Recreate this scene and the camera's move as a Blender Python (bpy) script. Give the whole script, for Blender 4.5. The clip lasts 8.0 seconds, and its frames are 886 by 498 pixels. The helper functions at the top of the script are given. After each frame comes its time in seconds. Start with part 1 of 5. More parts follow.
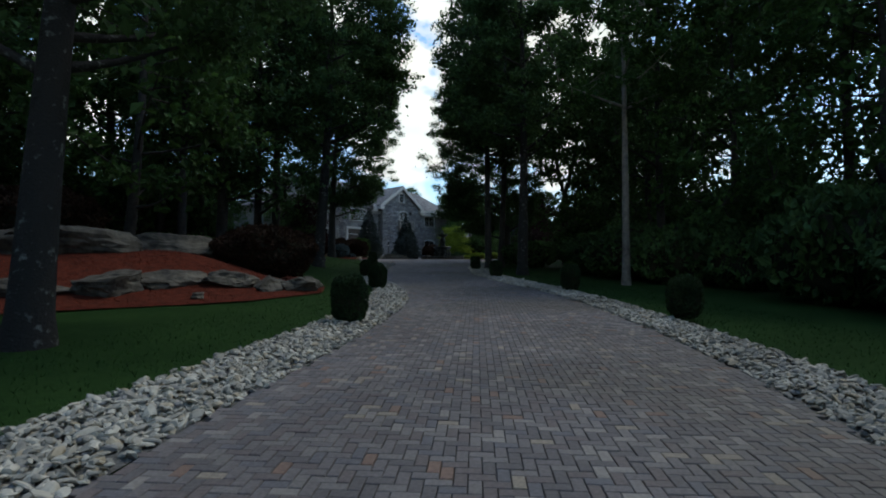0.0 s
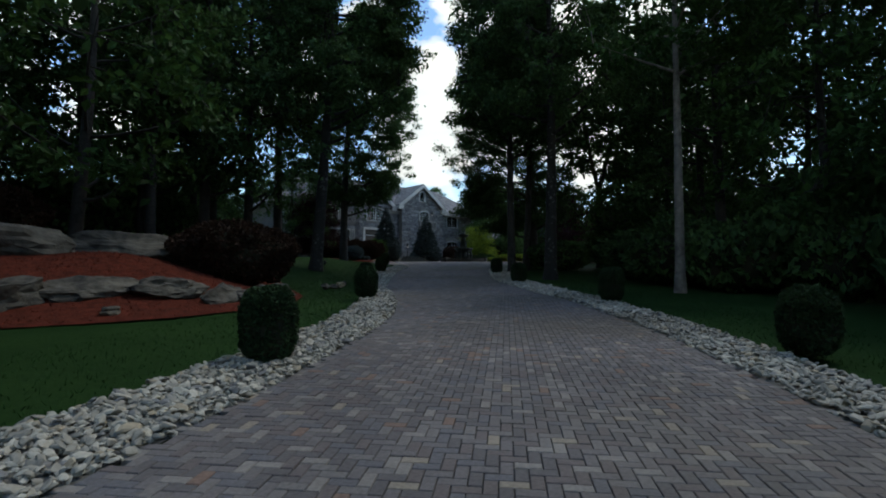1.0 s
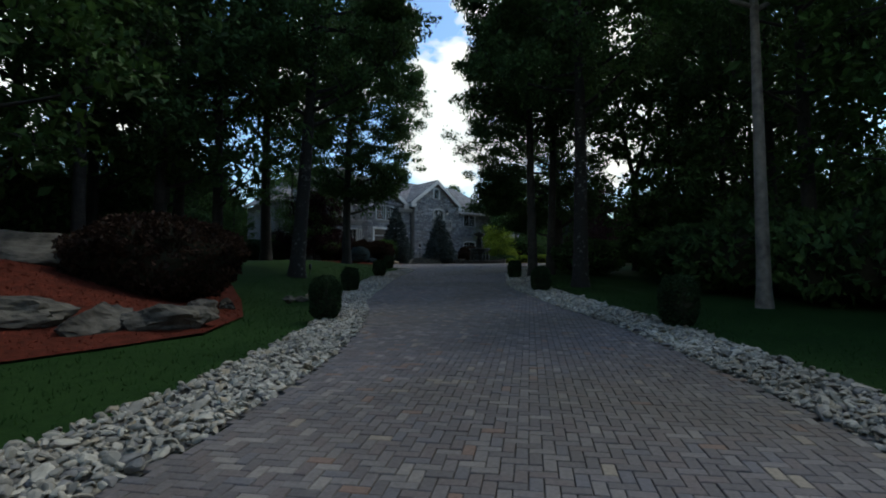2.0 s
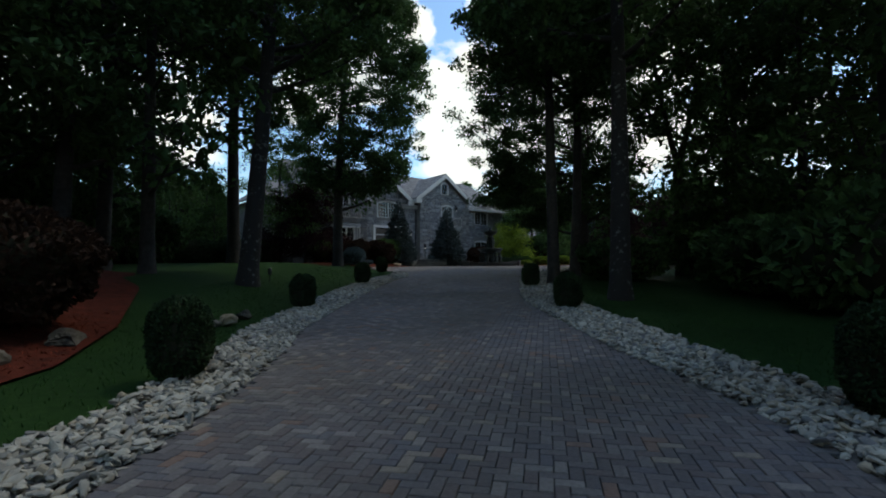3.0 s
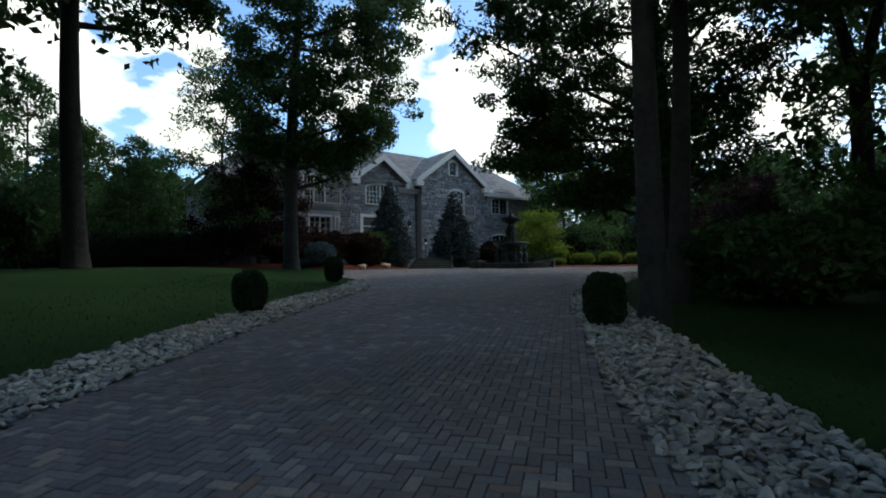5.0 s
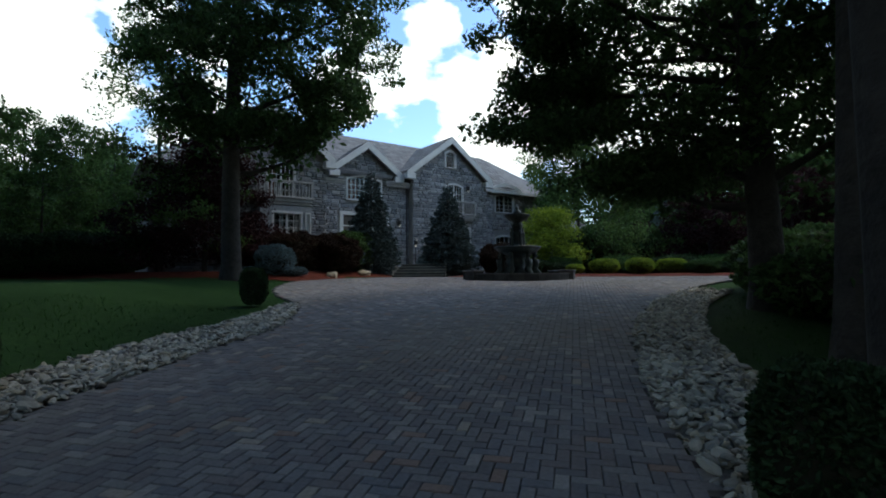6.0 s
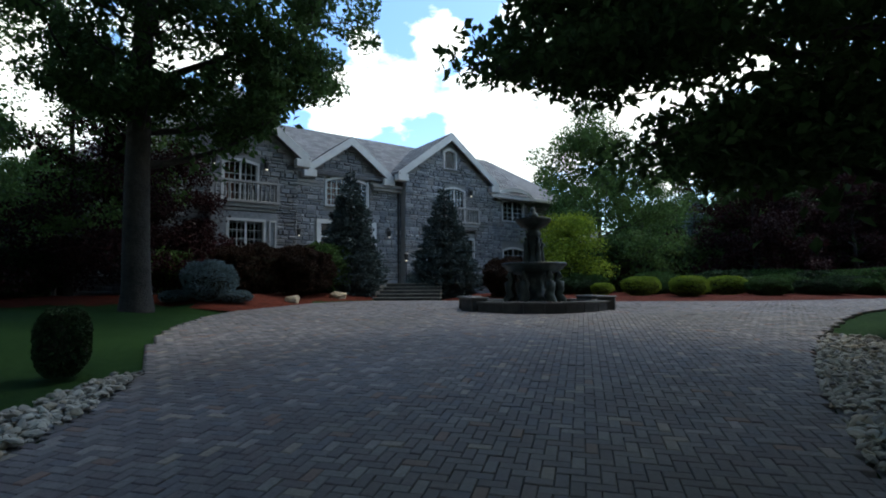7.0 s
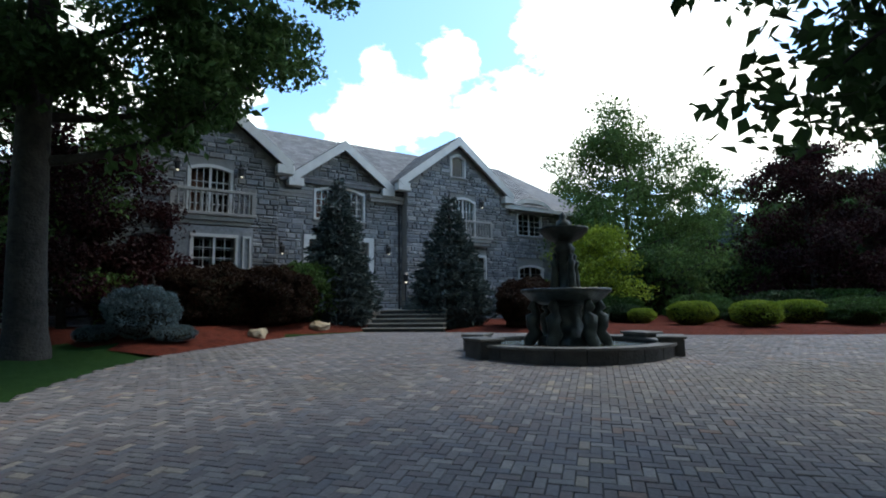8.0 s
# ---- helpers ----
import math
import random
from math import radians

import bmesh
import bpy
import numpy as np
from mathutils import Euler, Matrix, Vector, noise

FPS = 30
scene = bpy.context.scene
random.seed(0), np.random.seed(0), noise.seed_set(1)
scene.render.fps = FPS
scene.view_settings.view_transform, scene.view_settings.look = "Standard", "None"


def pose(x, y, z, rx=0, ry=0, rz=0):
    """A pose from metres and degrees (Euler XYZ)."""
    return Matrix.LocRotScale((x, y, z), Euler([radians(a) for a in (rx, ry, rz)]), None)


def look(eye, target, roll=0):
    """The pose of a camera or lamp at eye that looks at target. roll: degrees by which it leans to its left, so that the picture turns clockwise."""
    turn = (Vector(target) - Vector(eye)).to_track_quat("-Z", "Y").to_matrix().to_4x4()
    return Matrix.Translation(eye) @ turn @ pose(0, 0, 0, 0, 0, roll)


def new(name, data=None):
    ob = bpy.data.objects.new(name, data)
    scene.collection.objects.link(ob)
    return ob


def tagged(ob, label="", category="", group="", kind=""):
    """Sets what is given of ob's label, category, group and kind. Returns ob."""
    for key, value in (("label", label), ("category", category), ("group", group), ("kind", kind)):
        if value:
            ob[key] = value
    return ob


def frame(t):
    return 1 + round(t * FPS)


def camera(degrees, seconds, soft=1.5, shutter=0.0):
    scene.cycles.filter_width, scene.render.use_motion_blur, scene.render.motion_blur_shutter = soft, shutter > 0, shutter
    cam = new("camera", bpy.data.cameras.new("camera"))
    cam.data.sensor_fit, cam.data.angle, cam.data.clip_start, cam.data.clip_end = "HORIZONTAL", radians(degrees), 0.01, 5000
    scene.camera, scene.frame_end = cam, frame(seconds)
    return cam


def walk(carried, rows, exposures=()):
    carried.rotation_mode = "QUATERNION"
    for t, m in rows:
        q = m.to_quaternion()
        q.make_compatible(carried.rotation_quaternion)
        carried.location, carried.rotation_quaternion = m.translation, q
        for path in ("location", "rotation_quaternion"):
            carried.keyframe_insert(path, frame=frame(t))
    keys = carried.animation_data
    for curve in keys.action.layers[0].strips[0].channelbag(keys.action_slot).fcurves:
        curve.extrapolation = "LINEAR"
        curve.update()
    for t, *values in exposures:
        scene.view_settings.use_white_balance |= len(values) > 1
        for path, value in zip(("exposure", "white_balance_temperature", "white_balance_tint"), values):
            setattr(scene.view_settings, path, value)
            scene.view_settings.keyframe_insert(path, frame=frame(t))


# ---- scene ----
cam = camera(82.0, 8.0, soft=1.9)
PATH = [
    (0, (2.568, 0.556, -1.428), (4.01, 1.939, -1.335), -0.0),
    (0.5, (4.395, 1.689, -1.4), (5.797, 3.112, -1.301), -0.1),
    (1, (6.261, 2.976, -1.325), (7.621, 4.44, -1.222), -0.1),
    (1.5, (8.172, 4.408, -1.206), (9.495, 5.904, -1.102), -0.2),
    (3, (14.44, 9.823, -0.801), (15.685, 11.384, -0.692), -0.4),
    (3.5, (16.495, 11.822, -0.708), (17.721, 13.398, -0.601), -0.1),
    (4.5, (20.621, 16.152, -0.415), (21.812, 17.756, -0.317), -0.5),
    (6, (27.052, 22.9, 0.196), (28.212, 24.526, 0.297), -0.4),
    (6.5, (29.113, 25.113, 0.494), (30.261, 26.747, 0.61), -0.3),
    (7, (30.876, 27.251, 0.647), (32.011, 28.891, 0.796), -0.5),
    (7.5, (32.334, 29.051, 0.875), (33.45, 30.701, 1.058), -0.5),
    (8, (33.44, 30.35, 1.03), (34.529, 32.014, 1.247), -0.8),
]
EXPOSURES = [(0.0, -0.75, 6700, 1), (1.5, -0.7, 6700, 1), (3.0, -0.65, 6900, 1), (4.5, -0.5, 6850, 1), (6.0, -0.3, 6700, 1), (7.0, -0.15, 6650, 1), (8.0, 0.15, 6750, 1)]
walk(cam, [(t, look(eye, target, roll)) for t, eye, target, roll in PATH], EXPOSURES)


from mathutils.geometry import delaunay_2d_cdt

# ---- world, sun ----
SUN_UP, SUN_ROUND = radians(60), radians(100)
world = bpy.data.worlds.new("sky")
scene.world = world
world.use_nodes = True
wn, wl = world.node_tree.nodes, world.node_tree.links
wn.clear()


def wnode(kind, **values):
    n = wn.new(kind)
    for k, v in values.items():
        n.inputs[k].default_value = v
    return n


sky = wn.new("ShaderNodeTexSky")
sky.sky_type = "NISHITA"
sky.sun_disc = False
sky.sun_elevation, sky.sun_rotation = SUN_UP, SUN_ROUND
sky_bg = wnode("ShaderNodeBackground", Strength=0.14)
deep = wnode("ShaderNodeHueSaturation", Saturation=1.2, Value=2.6)
wl.new(sky.outputs["Color"], deep.inputs["Color"])
wl.new(deep.outputs["Color"], sky_bg.inputs["Color"])
coords = wn.new("ShaderNodeTexCoord")
stretch = wn.new("ShaderNodeMapping")
stretch.inputs["Scale"].default_value = (1.0, 1.0, 1.9)
stretch.inputs["Location"].default_value = (0.35, 0.12, 0.05)
wl.new(coords.outputs["Generated"], stretch.inputs["Vector"])
puffs = wnode("ShaderNodeTexNoise", Scale=3.4, Detail=9.0, Roughness=0.52)
wl.new(stretch.outputs["Vector"], puffs.inputs["Vector"])
curls = wnode("ShaderNodeTexNoise", Scale=13.0, Detail=8.0, Roughness=0.55)
wl.new(stretch.outputs["Vector"], curls.inputs["Vector"])


def wmath(kind, one, two):
    """A math node of the sky; each input is a socket or a number."""
    n = wn.new("ShaderNodeMath")
    n.operation = kind
    for i, v in enumerate((one, two)):
        if isinstance(v, (int, float)):
            n.inputs[i].default_value = v
        else:
            wl.new(v, n.inputs[i])
    return n.outputs[0]


# cumulus banks by the way in which they stand, with their half width
BANKS = [(0.504, 0.741, 0.444, 0.062), (0.395, 0.811, 0.432, 0.038), (0.383, 0.859, 0.340, 0.085), (0.464, 0.807, 0.366, 0.080), (0.608, 0.716, 0.343, 0.105),
         (0.630, 0.729, 0.267, 0.12), (0.650, 0.577, 0.495, 0.105), (0.729, 0.524, 0.441, 0.115), (0.747, 0.581, 0.322, 0.17), (0.814, 0.447, 0.371, 0.15), (0.837, 0.478, 0.266, 0.14),
         (0.906, 0.343, 0.249, 0.14), (-0.083, 0.949, 0.303, 0.16), (-0.029, 0.959, 0.283, 0.12), (-0.075, 0.928, 0.365, 0.12), (0.070, 0.910, 0.408, 0.065), (0.166, 0.949, 0.270, 0.095), (0.165, 0.905, 0.391, 0.055), (0.634, 0.700, 0.30, 0.10)]
bank = 0.0
for bx, by, bz_, half in BANKS:
    gap = wn.new("ShaderNodeVectorMath")
    gap.operation = "DISTANCE"
    gap.inputs[1].default_value = (bx, by, bz_)
    wl.new(coords.outputs["Generated"], gap.inputs[0])
    near_by = wmath("SUBTRACT", 1.0, wmath("DIVIDE", gap.outputs["Value"], half * 1.35))
    bank = wmath("MAXIMUM", near_by, bank)
heaped = wmath("ADD", wmath("MULTIPLY", bank, 0.55), wmath("MULTIPLY", wmath("SUBTRACT", curls.outputs["Fac"], 0.5), 0.75))
rise = wn.new("ShaderNodeSeparateXYZ")
wl.new(coords.outputs["Generated"], rise.inputs[0])
strewn = wmath("SUBTRACT", wmath("ADD", puffs.outputs["Fac"], wmath("MULTIPLY", rise.outputs["Z"], -0.30)), 0.235)
ahead = wn.new("ShaderNodeVectorMath")
ahead.operation = "DISTANCE"
ahead.inputs[1].default_value = (0.53, 0.80, 0.27)
wl.new(coords.outputs["Generated"], ahead.inputs[0])
share = wnode("ShaderNodeMapRange")
share.inputs["From Min"].default_value, share.inputs["From Max"].default_value = 0.75, 0.95
wl.new(ahead.outputs["Value"], share.inputs["Value"])
cover = wmath("ADD", wmath("MULTIPLY", strewn, share.outputs["Result"]), wmath("MULTIPLY", heaped, wmath("SUBTRACT", 1.0, share.outputs["Result"])))
edge = wn.new("ShaderNodeValToRGB")
edge.color_ramp.elements[0].position, edge.color_ramp.elements[1].position = 0.16, 0.27
wl.new(cover, edge.inputs["Fac"])
shade_noise = wnode("ShaderNodeTexNoise", Scale=6.0, Detail=4.0)
wl.new(stretch.outputs["Vector"], shade_noise.inputs["Vector"])
cloud_col = wn.new("ShaderNodeValToRGB")
cloud_col.color_ramp.elements[0].color = (0.80, 0.86, 0.93, 1)
cloud_col.color_ramp.elements[1].color = (1.0, 1.0, 1.0, 1)
cloud_col.color_ramp.elements[0].position, cloud_col.color_ramp.elements[1].position = 0.35, 0.6
wl.new(shade_noise.outputs["Fac"], cloud_col.inputs["Fac"])
cloud_bg = wnode("ShaderNodeBackground", Strength=2.0)
wl.new(cloud_col.outputs["Color"], cloud_bg.inputs["Color"])
blend = wn.new("ShaderNodeMixShader")
wl.new(edge.outputs["Color"], blend.inputs["Fac"])
wl.new(sky_bg.outputs["Background"], blend.inputs[1])
wl.new(cloud_bg.outputs["Background"], blend.inputs[2])
wout = wn.new("ShaderNodeOutputWorld")
wl.new(blend.outputs["Shader"], wout.inputs["Surface"])

sun = new("sun", bpy.data.lights.new("sun", "SUN"))
sun.data.energy, sun.data.angle, sun.data.color = 1.4, radians(16), (1.0, 0.96, 0.90)
SUN_WAY = Vector((math.cos(SUN_UP) * math.sin(SUN_ROUND), math.cos(SUN_UP) * math.cos(SUN_ROUND), math.sin(SUN_UP)))
sun.matrix_world = look(SUN_WAY * 80, (0, 0, 0))


# ---- materials ----
def material(name, dark, light, scale=4.0, rough=0.8, bump=0.3, bump_scale=40.0, island=0.0, per_object=0.0, metal=0.0, coarse=None, detail=6.0, translucent=0.0, shine=0.5):
    """Two colours mixed by noise at two scales, with relief; island and per_object vary the brightness piece by piece."""
    m = bpy.data.materials.new(name)
    m.use_nodes = True
    n, l = m.node_tree.nodes, m.node_tree.links
    b = n["Principled BSDF"]
    b.inputs["Roughness"].default_value, b.inputs["Metallic"].default_value = rough, metal
    b.inputs["Specular IOR Level"].default_value = 0.12 if translucent else shine
    tc = n.new("ShaderNodeTexCoord")
    big = n.new("ShaderNodeTexNoise")
    big.inputs["Scale"].default_value, big.inputs["Detail"].default_value = coarse or scale * 0.18, 3.0
    fine = n.new("ShaderNodeTexNoise")
    fine.inputs["Scale"].default_value, fine.inputs["Detail"].default_value = scale, detail
    l.new(tc.outputs["Object"], big.inputs["Vector"]), l.new(tc.outputs["Object"], fine.inputs["Vector"])
    add = n.new("ShaderNodeMath")
    add.operation = "MULTIPLY_ADD"
    add.inputs[1].default_value = 0.5
    half = n.new("ShaderNodeMath")
    half.operation = "MULTIPLY"
    half.inputs[1].default_value = 0.5
    l.new(big.outputs["Fac"], half.inputs[0]), l.new(fine.outputs["Fac"], add.inputs[0]), l.new(half.outputs[0], add.inputs[2])
    ramp = n.new("ShaderNodeValToRGB")
    ramp.color_ramp.elements[0].position, ramp.color_ramp.elements[1].position = 0.36, 0.64
    ramp.color_ramp.elements[0].color, ramp.color_ramp.elements[1].color = (*dark, 1), (*light, 1)
    l.new(add.outputs[0], ramp.inputs["Fac"])
    colour = ramp.outputs["Color"]
    for amount, source, port in ((island, "ShaderNodeNewGeometry", "Random Per Island"), (per_object, "ShaderNodeObjectInfo", "Random")):
        if amount:
            src = n.new(source)
            rng = n.new("ShaderNodeMapRange")
            rng.inputs["To Min"].default_value, rng.inputs["To Max"].default_value = 1 - amount, 1 + amount
            l.new(src.outputs[port], rng.inputs["Value"])
            mul = n.new("ShaderNodeVectorMath")
            mul.operation = "SCALE"
            l.new(colour, mul.inputs[0]), l.new(rng.outputs["Result"], mul.inputs["Scale"])
            colour = mul.outputs["Vector"]
    l.new(colour, b.inputs["Base Color"])
    if bump:
        rel = n.new("ShaderNodeTexNoise")
        rel.inputs["Scale"].default_value, rel.inputs["Detail"].default_value = bump_scale, 4.0
        l.new(tc.outputs["Object"], rel.inputs["Vector"])
        bp = n.new("ShaderNodeBump")
        bp.inputs["Strength"].default_value, bp.inputs["Distance"].default_value = bump, 0.03
        l.new(rel.outputs["Fac"], bp.inputs["Height"]), l.new(bp.outputs["Normal"], b.inputs["Normal"])
    if translucent:
        tr = n.new("ShaderNodeBsdfTranslucent")
        l.new(colour, tr.inputs["Color"])
        mix = n.new("ShaderNodeMixShader")
        mix.inputs["Fac"].default_value = translucent
        l.new(b.outputs["BSDF"], mix.inputs[1]), l.new(tr.outputs["BSDF"], mix.inputs[2])
        l.new(mix.outputs["Shader"], n["Material Output"].inputs["Surface"])
    return m


def piece_material(name, stops, source, port, rough=0.8, grain=30.0, bump=0.35, stain=0.45):
    """Pieces take one of several colours each, by their own random number, with grain on top."""
    m = bpy.data.materials.new(name)
    m.use_nodes = True
    n, l = m.node_tree.nodes, m.node_tree.links
    b = n["Principled BSDF"]
    b.inputs["Roughness"].default_value = rough
    src = n.new(source)
    ramp = n.new("ShaderNodeValToRGB")
    ramp.color_ramp.interpolation = "CONSTANT"
    els = ramp.color_ramp.elements
    els[0].position, els[0].color = stops[0][0], (*stops[0][1], 1)
    els[1].position, els[1].color = stops[1][0], (*stops[1][1], 1)
    for p, c in stops[2:]:
        els.new(p).color = (*c, 1)
    l.new(src.outputs[port], ramp.inputs["Fac"])
    tc = n.new("ShaderNodeTexCoord")
    noise_a = n.new("ShaderNodeTexNoise")
    noise_a.inputs["Scale"].default_value, noise_a.inputs["Detail"].default_value = grain, 6.0
    geo = n.new("ShaderNodeNewGeometry")
    l.new(geo.outputs["Position"], noise_a.inputs["Vector"])
    wear = n.new("ShaderNodeTexNoise")
    wear.inputs["Scale"].default_value, wear.inputs["Detail"].default_value = 0.35, 5.0
    l.new(geo.outputs["Position"], wear.inputs["Vector"])
    both = n.new("ShaderNodeMath")
    both.operation = "ADD"
    l.new(noise_a.outputs["Fac"], both.inputs[0]), l.new(wear.outputs["Fac"], both.inputs[1])
    rng = n.new("ShaderNodeMapRange")
    rng.inputs["From Min"].default_value, rng.inputs["From Max"].default_value = 0.6, 1.4
    rng.inputs["To Min"].default_value, rng.inputs["To Max"].default_value = 0.62, 1.38
    l.new(both.outputs[0], rng.inputs["Value"])
    mul = n.new("ShaderNodeVectorMath")
    mul.operation = "SCALE"
    l.new(ramp.outputs["Color"], mul.inputs[0]), l.new(rng.outputs["Result"], mul.inputs["Scale"])
    moss = n.new("ShaderNodeTexNoise")
    moss.inputs["Scale"].default_value, moss.inputs["Detail"].default_value = 0.22, 6.0
    l.new(geo.outputs["Position"], moss.inputs["Vector"])
    much = n.new("ShaderNodeMapRange")
    much.inputs["From Min"].default_value, much.inputs["From Max"].default_value, much.inputs["To Max"].default_value = 0.5, 0.68, stain
    l.new(moss.outputs["Fac"], much.inputs["Value"])
    tint = n.new("ShaderNodeMix")
    tint.data_type = "RGBA"
    tint.inputs[7].default_value = (0.085, 0.072, 0.045, 1)
    l.new(much.outputs["Result"], tint.inputs[0]), l.new(mul.outputs["Vector"], tint.inputs[6])
    l.new(tint.outputs[2], b.inputs["Base Color"])
    bp = n.new("ShaderNodeBump")
    bp.inputs["Strength"].default_value, bp.inputs["Distance"].default_value = bump, 0.01
    l.new(noise_a.outputs["Fac"], bp.inputs["Height"]), l.new(bp.outputs["Normal"], b.inputs["Normal"])
    return m


PAVER_STOPS = [(0.0, (0.101, 0.093, 0.091)), (0.22, (0.132, 0.120, 0.116)), (0.45, (0.119, 0.101, 0.095)), (0.62, (0.154, 0.142, 0.133)),
               (0.78, (0.110, 0.107, 0.112)), (0.88, (0.207, 0.191, 0.170)), (0.94, (0.176, 0.116, 0.087)), (0.97, (0.238, 0.206, 0.158))]
PAVER = piece_material("paver", PAVER_STOPS, "ShaderNodeNewGeometry", "Random Per Island")
PAVER_ONE = piece_material("paver_single", PAVER_STOPS, "ShaderNodeObjectInfo", "Random")
PEBBLE = piece_material("river_stone", [(0.0, (0.300, 0.282, 0.230)), (0.25, (0.405, 0.382, 0.312)), (0.5, (0.245, 0.236, 0.200)), (0.7, (0.460, 0.430, 0.350)), (0.85, (0.350, 0.298, 0.208)), (0.93, (0.187, 0.185, 0.176))],
                        "ShaderNodeNewGeometry", "Random Per Island", 0.75, 14.0, 0.5)
WALL_STONE = piece_material("wall_stone", [(0.0, (0.20, 0.21, 0.223)), (0.3, (0.27, 0.278, 0.288)), (0.55, (0.155, 0.162, 0.178)), (0.75, (0.325, 0.33, 0.335)), (0.9, (0.225, 0.222, 0.218))],
                            "ShaderNodeNewGeometry", "Random Per Island", 0.85, 9.0, 0.9)
WALL_STONE_ONE = piece_material("wall_stone_single", [(0.0, (0.20, 0.21, 0.223)), (0.3, (0.27, 0.278, 0.288)), (0.55, (0.155, 0.162, 0.178)), (0.75, (0.325, 0.33, 0.335)), (0.9, (0.225, 0.222, 0.218))],
                                "ShaderNodeObjectInfo", "Random", 0.85, 9.0, 0.9)
MORTAR = material("mortar", (0.194, 0.194, 0.187), (0.259, 0.256, 0.248), 8, 0.9, 0.4, 60)
JOINT_SAND = material("joint_sand", (0.035, 0.033, 0.03), (0.07, 0.065, 0.055), 10, 0.95, 0.3, 80)
GRAVEL_BED = material("gravel_bed", (0.05, 0.05, 0.045), (0.16, 0.155, 0.14), 14, 0.95, 0.6, 30)
LAWN = material("lawn", (0.012, 0.032, 0.008), (0.024, 0.055, 0.014), 9, 0.9, 0.7, 60, coarse=0.35, shine=0.05)
GRASS = material("grass_blades", (0.018, 0.046, 0.011), (0.038, 0.088, 0.023), 3, 0.8, 0, 1, island=0.35, translucent=0.25)
MULCH = material("red_mulch", (0.050, 0.013, 0.008), (0.130, 0.031, 0.018), 22, 0.95, 1.0, 45, shine=0.08)
CHIP = material("mulch_chips", (0.098, 0.022, 0.013), (0.203, 0.054, 0.032), 4, 0.95, 0.2, 60, island=0.45, shine=0.08)
FOREST = material("forest_floor", (0.022, 0.026, 0.012), (0.06, 0.05, 0.03), 3, 0.95, 0.8, 12, shine=0.08)
ROCK = material("ledge_rock", (0.018, 0.017, 0.014), (0.128, 0.116, 0.090), 3.4, 0.9, 1.0, 9, coarse=0.9)
TAN_ROCK = material("tan_boulder", (0.22, 0.17, 0.10), (0.42, 0.34, 0.23), 3, 0.85, 0.6, 12)
BARK = material("bark", (0.015, 0.014, 0.012), (0.048, 0.043, 0.036), 7, 0.95, 1.0, 16)
PALE_BARK = material("pale_bark", (0.09, 0.08, 0.068), (0.24, 0.215, 0.18), 5, 0.9, 0.9, 14)
LICHEN_BARK = material("lichened_bark", (0.020, 0.018, 0.015), (0.15, 0.155, 0.135), 9.0, 0.95, 0.9, 18, coarse=3.6, detail=5.0)
for node in LICHEN_BARK.node_tree.nodes:
    if node.type == "VALTORGB":
        node.color_ramp.elements[0].position, node.color_ramp.elements[1].position = 0.57, 0.66
LEAF = material("oak_leaves", (0.030, 0.066, 0.017), (0.070, 0.135, 0.036), 0.5, 0.55, 0, 1, island=0.45, translucent=0.3)
LEAF_DARK = material("dark_leaves", (0.036, 0.072, 0.026), (0.080, 0.145, 0.047), 0.5, 0.6, 0, 1, island=0.45, translucent=0.3)
LEAF_LIGHT = material("light_leaves", (0.05, 0.10, 0.026), (0.11, 0.18, 0.055), 0.6, 0.55, 0, 1, island=0.4, translucent=0.35)
LEAF_RED = material("maroon_leaves", (0.016, 0.006, 0.007), (0.038, 0.012, 0.013), 0.6, 0.55, 0, 1, island=0.45, translucent=0.25)
LEAF_LIME = material("lime_leaves", (0.13, 0.20, 0.02), (0.27, 0.34, 0.045), 1.0, 0.6, 0, 1, island=0.35, translucent=0.35)
BOX_LEAF = material("boxwood_leaves", (0.016, 0.034, 0.013), (0.042, 0.075, 0.030), 2, 0.6, 0, 1, island=0.5, translucent=0.15)
HEDGE_RED = material("barberry_leaves", (0.019, 0.010, 0.007), (0.046, 0.026, 0.016), 1.5, 0.7, 0, 1, island=0.5, translucent=0.2)
NEEDLE = material("spruce_needles", (0.043, 0.060, 0.056), (0.105, 0.135, 0.132), 2, 0.7, 0, 1, island=0.4, translucent=0.1)
NEEDLE_BLUE = material("blue_spruce_needles", (0.079, 0.115, 0.121), (0.158, 0.214, 0.232), 2, 0.7, 0, 1, island=0.35, translucent=0.1)
# one dark colour for the solid filling hull inside every shrub
CORE_DARK = material("dark_shrub_core", (0.018, 0.020, 0.012), (0.04, 0.038, 0.025), 6, 0.95, 0.3, 20, shine=0.08)
ROOF = material("roof_shingles", (0.145, 0.145, 0.146), (0.230, 0.228, 0.225), 9, 0.9, 0.3, 30, island=0.22)
TRIM = material("painted_trim", (0.495, 0.495, 0.477), (0.612, 0.612, 0.594), 3, 0.5, 0.05, 50)
CAST_STONE = material("cast_stone", (0.231, 0.227, 0.217), (0.315, 0.308, 0.294), 5, 0.8, 0.2, 40)
BRONZE = material("dark_bronze", (0.013, 0.016, 0.014), (0.045, 0.055, 0.049), 7, 0.42, 0.4, 14, metal=0.55)
BASIN_STONE = material("basin_stone", (0.022, 0.022, 0.021), (0.065, 0.062, 0.057), 4, 0.75, 0.6, 20, per_object=0.25)
COPING = material("basin_coping", (0.062, 0.061, 0.056), (0.130, 0.124, 0.112), 6, 0.7, 0.4, 25)
IRON = material("black_iron", (0.012, 0.012, 0.013), (0.03, 0.03, 0.032), 9, 0.5, 0.1, 40)
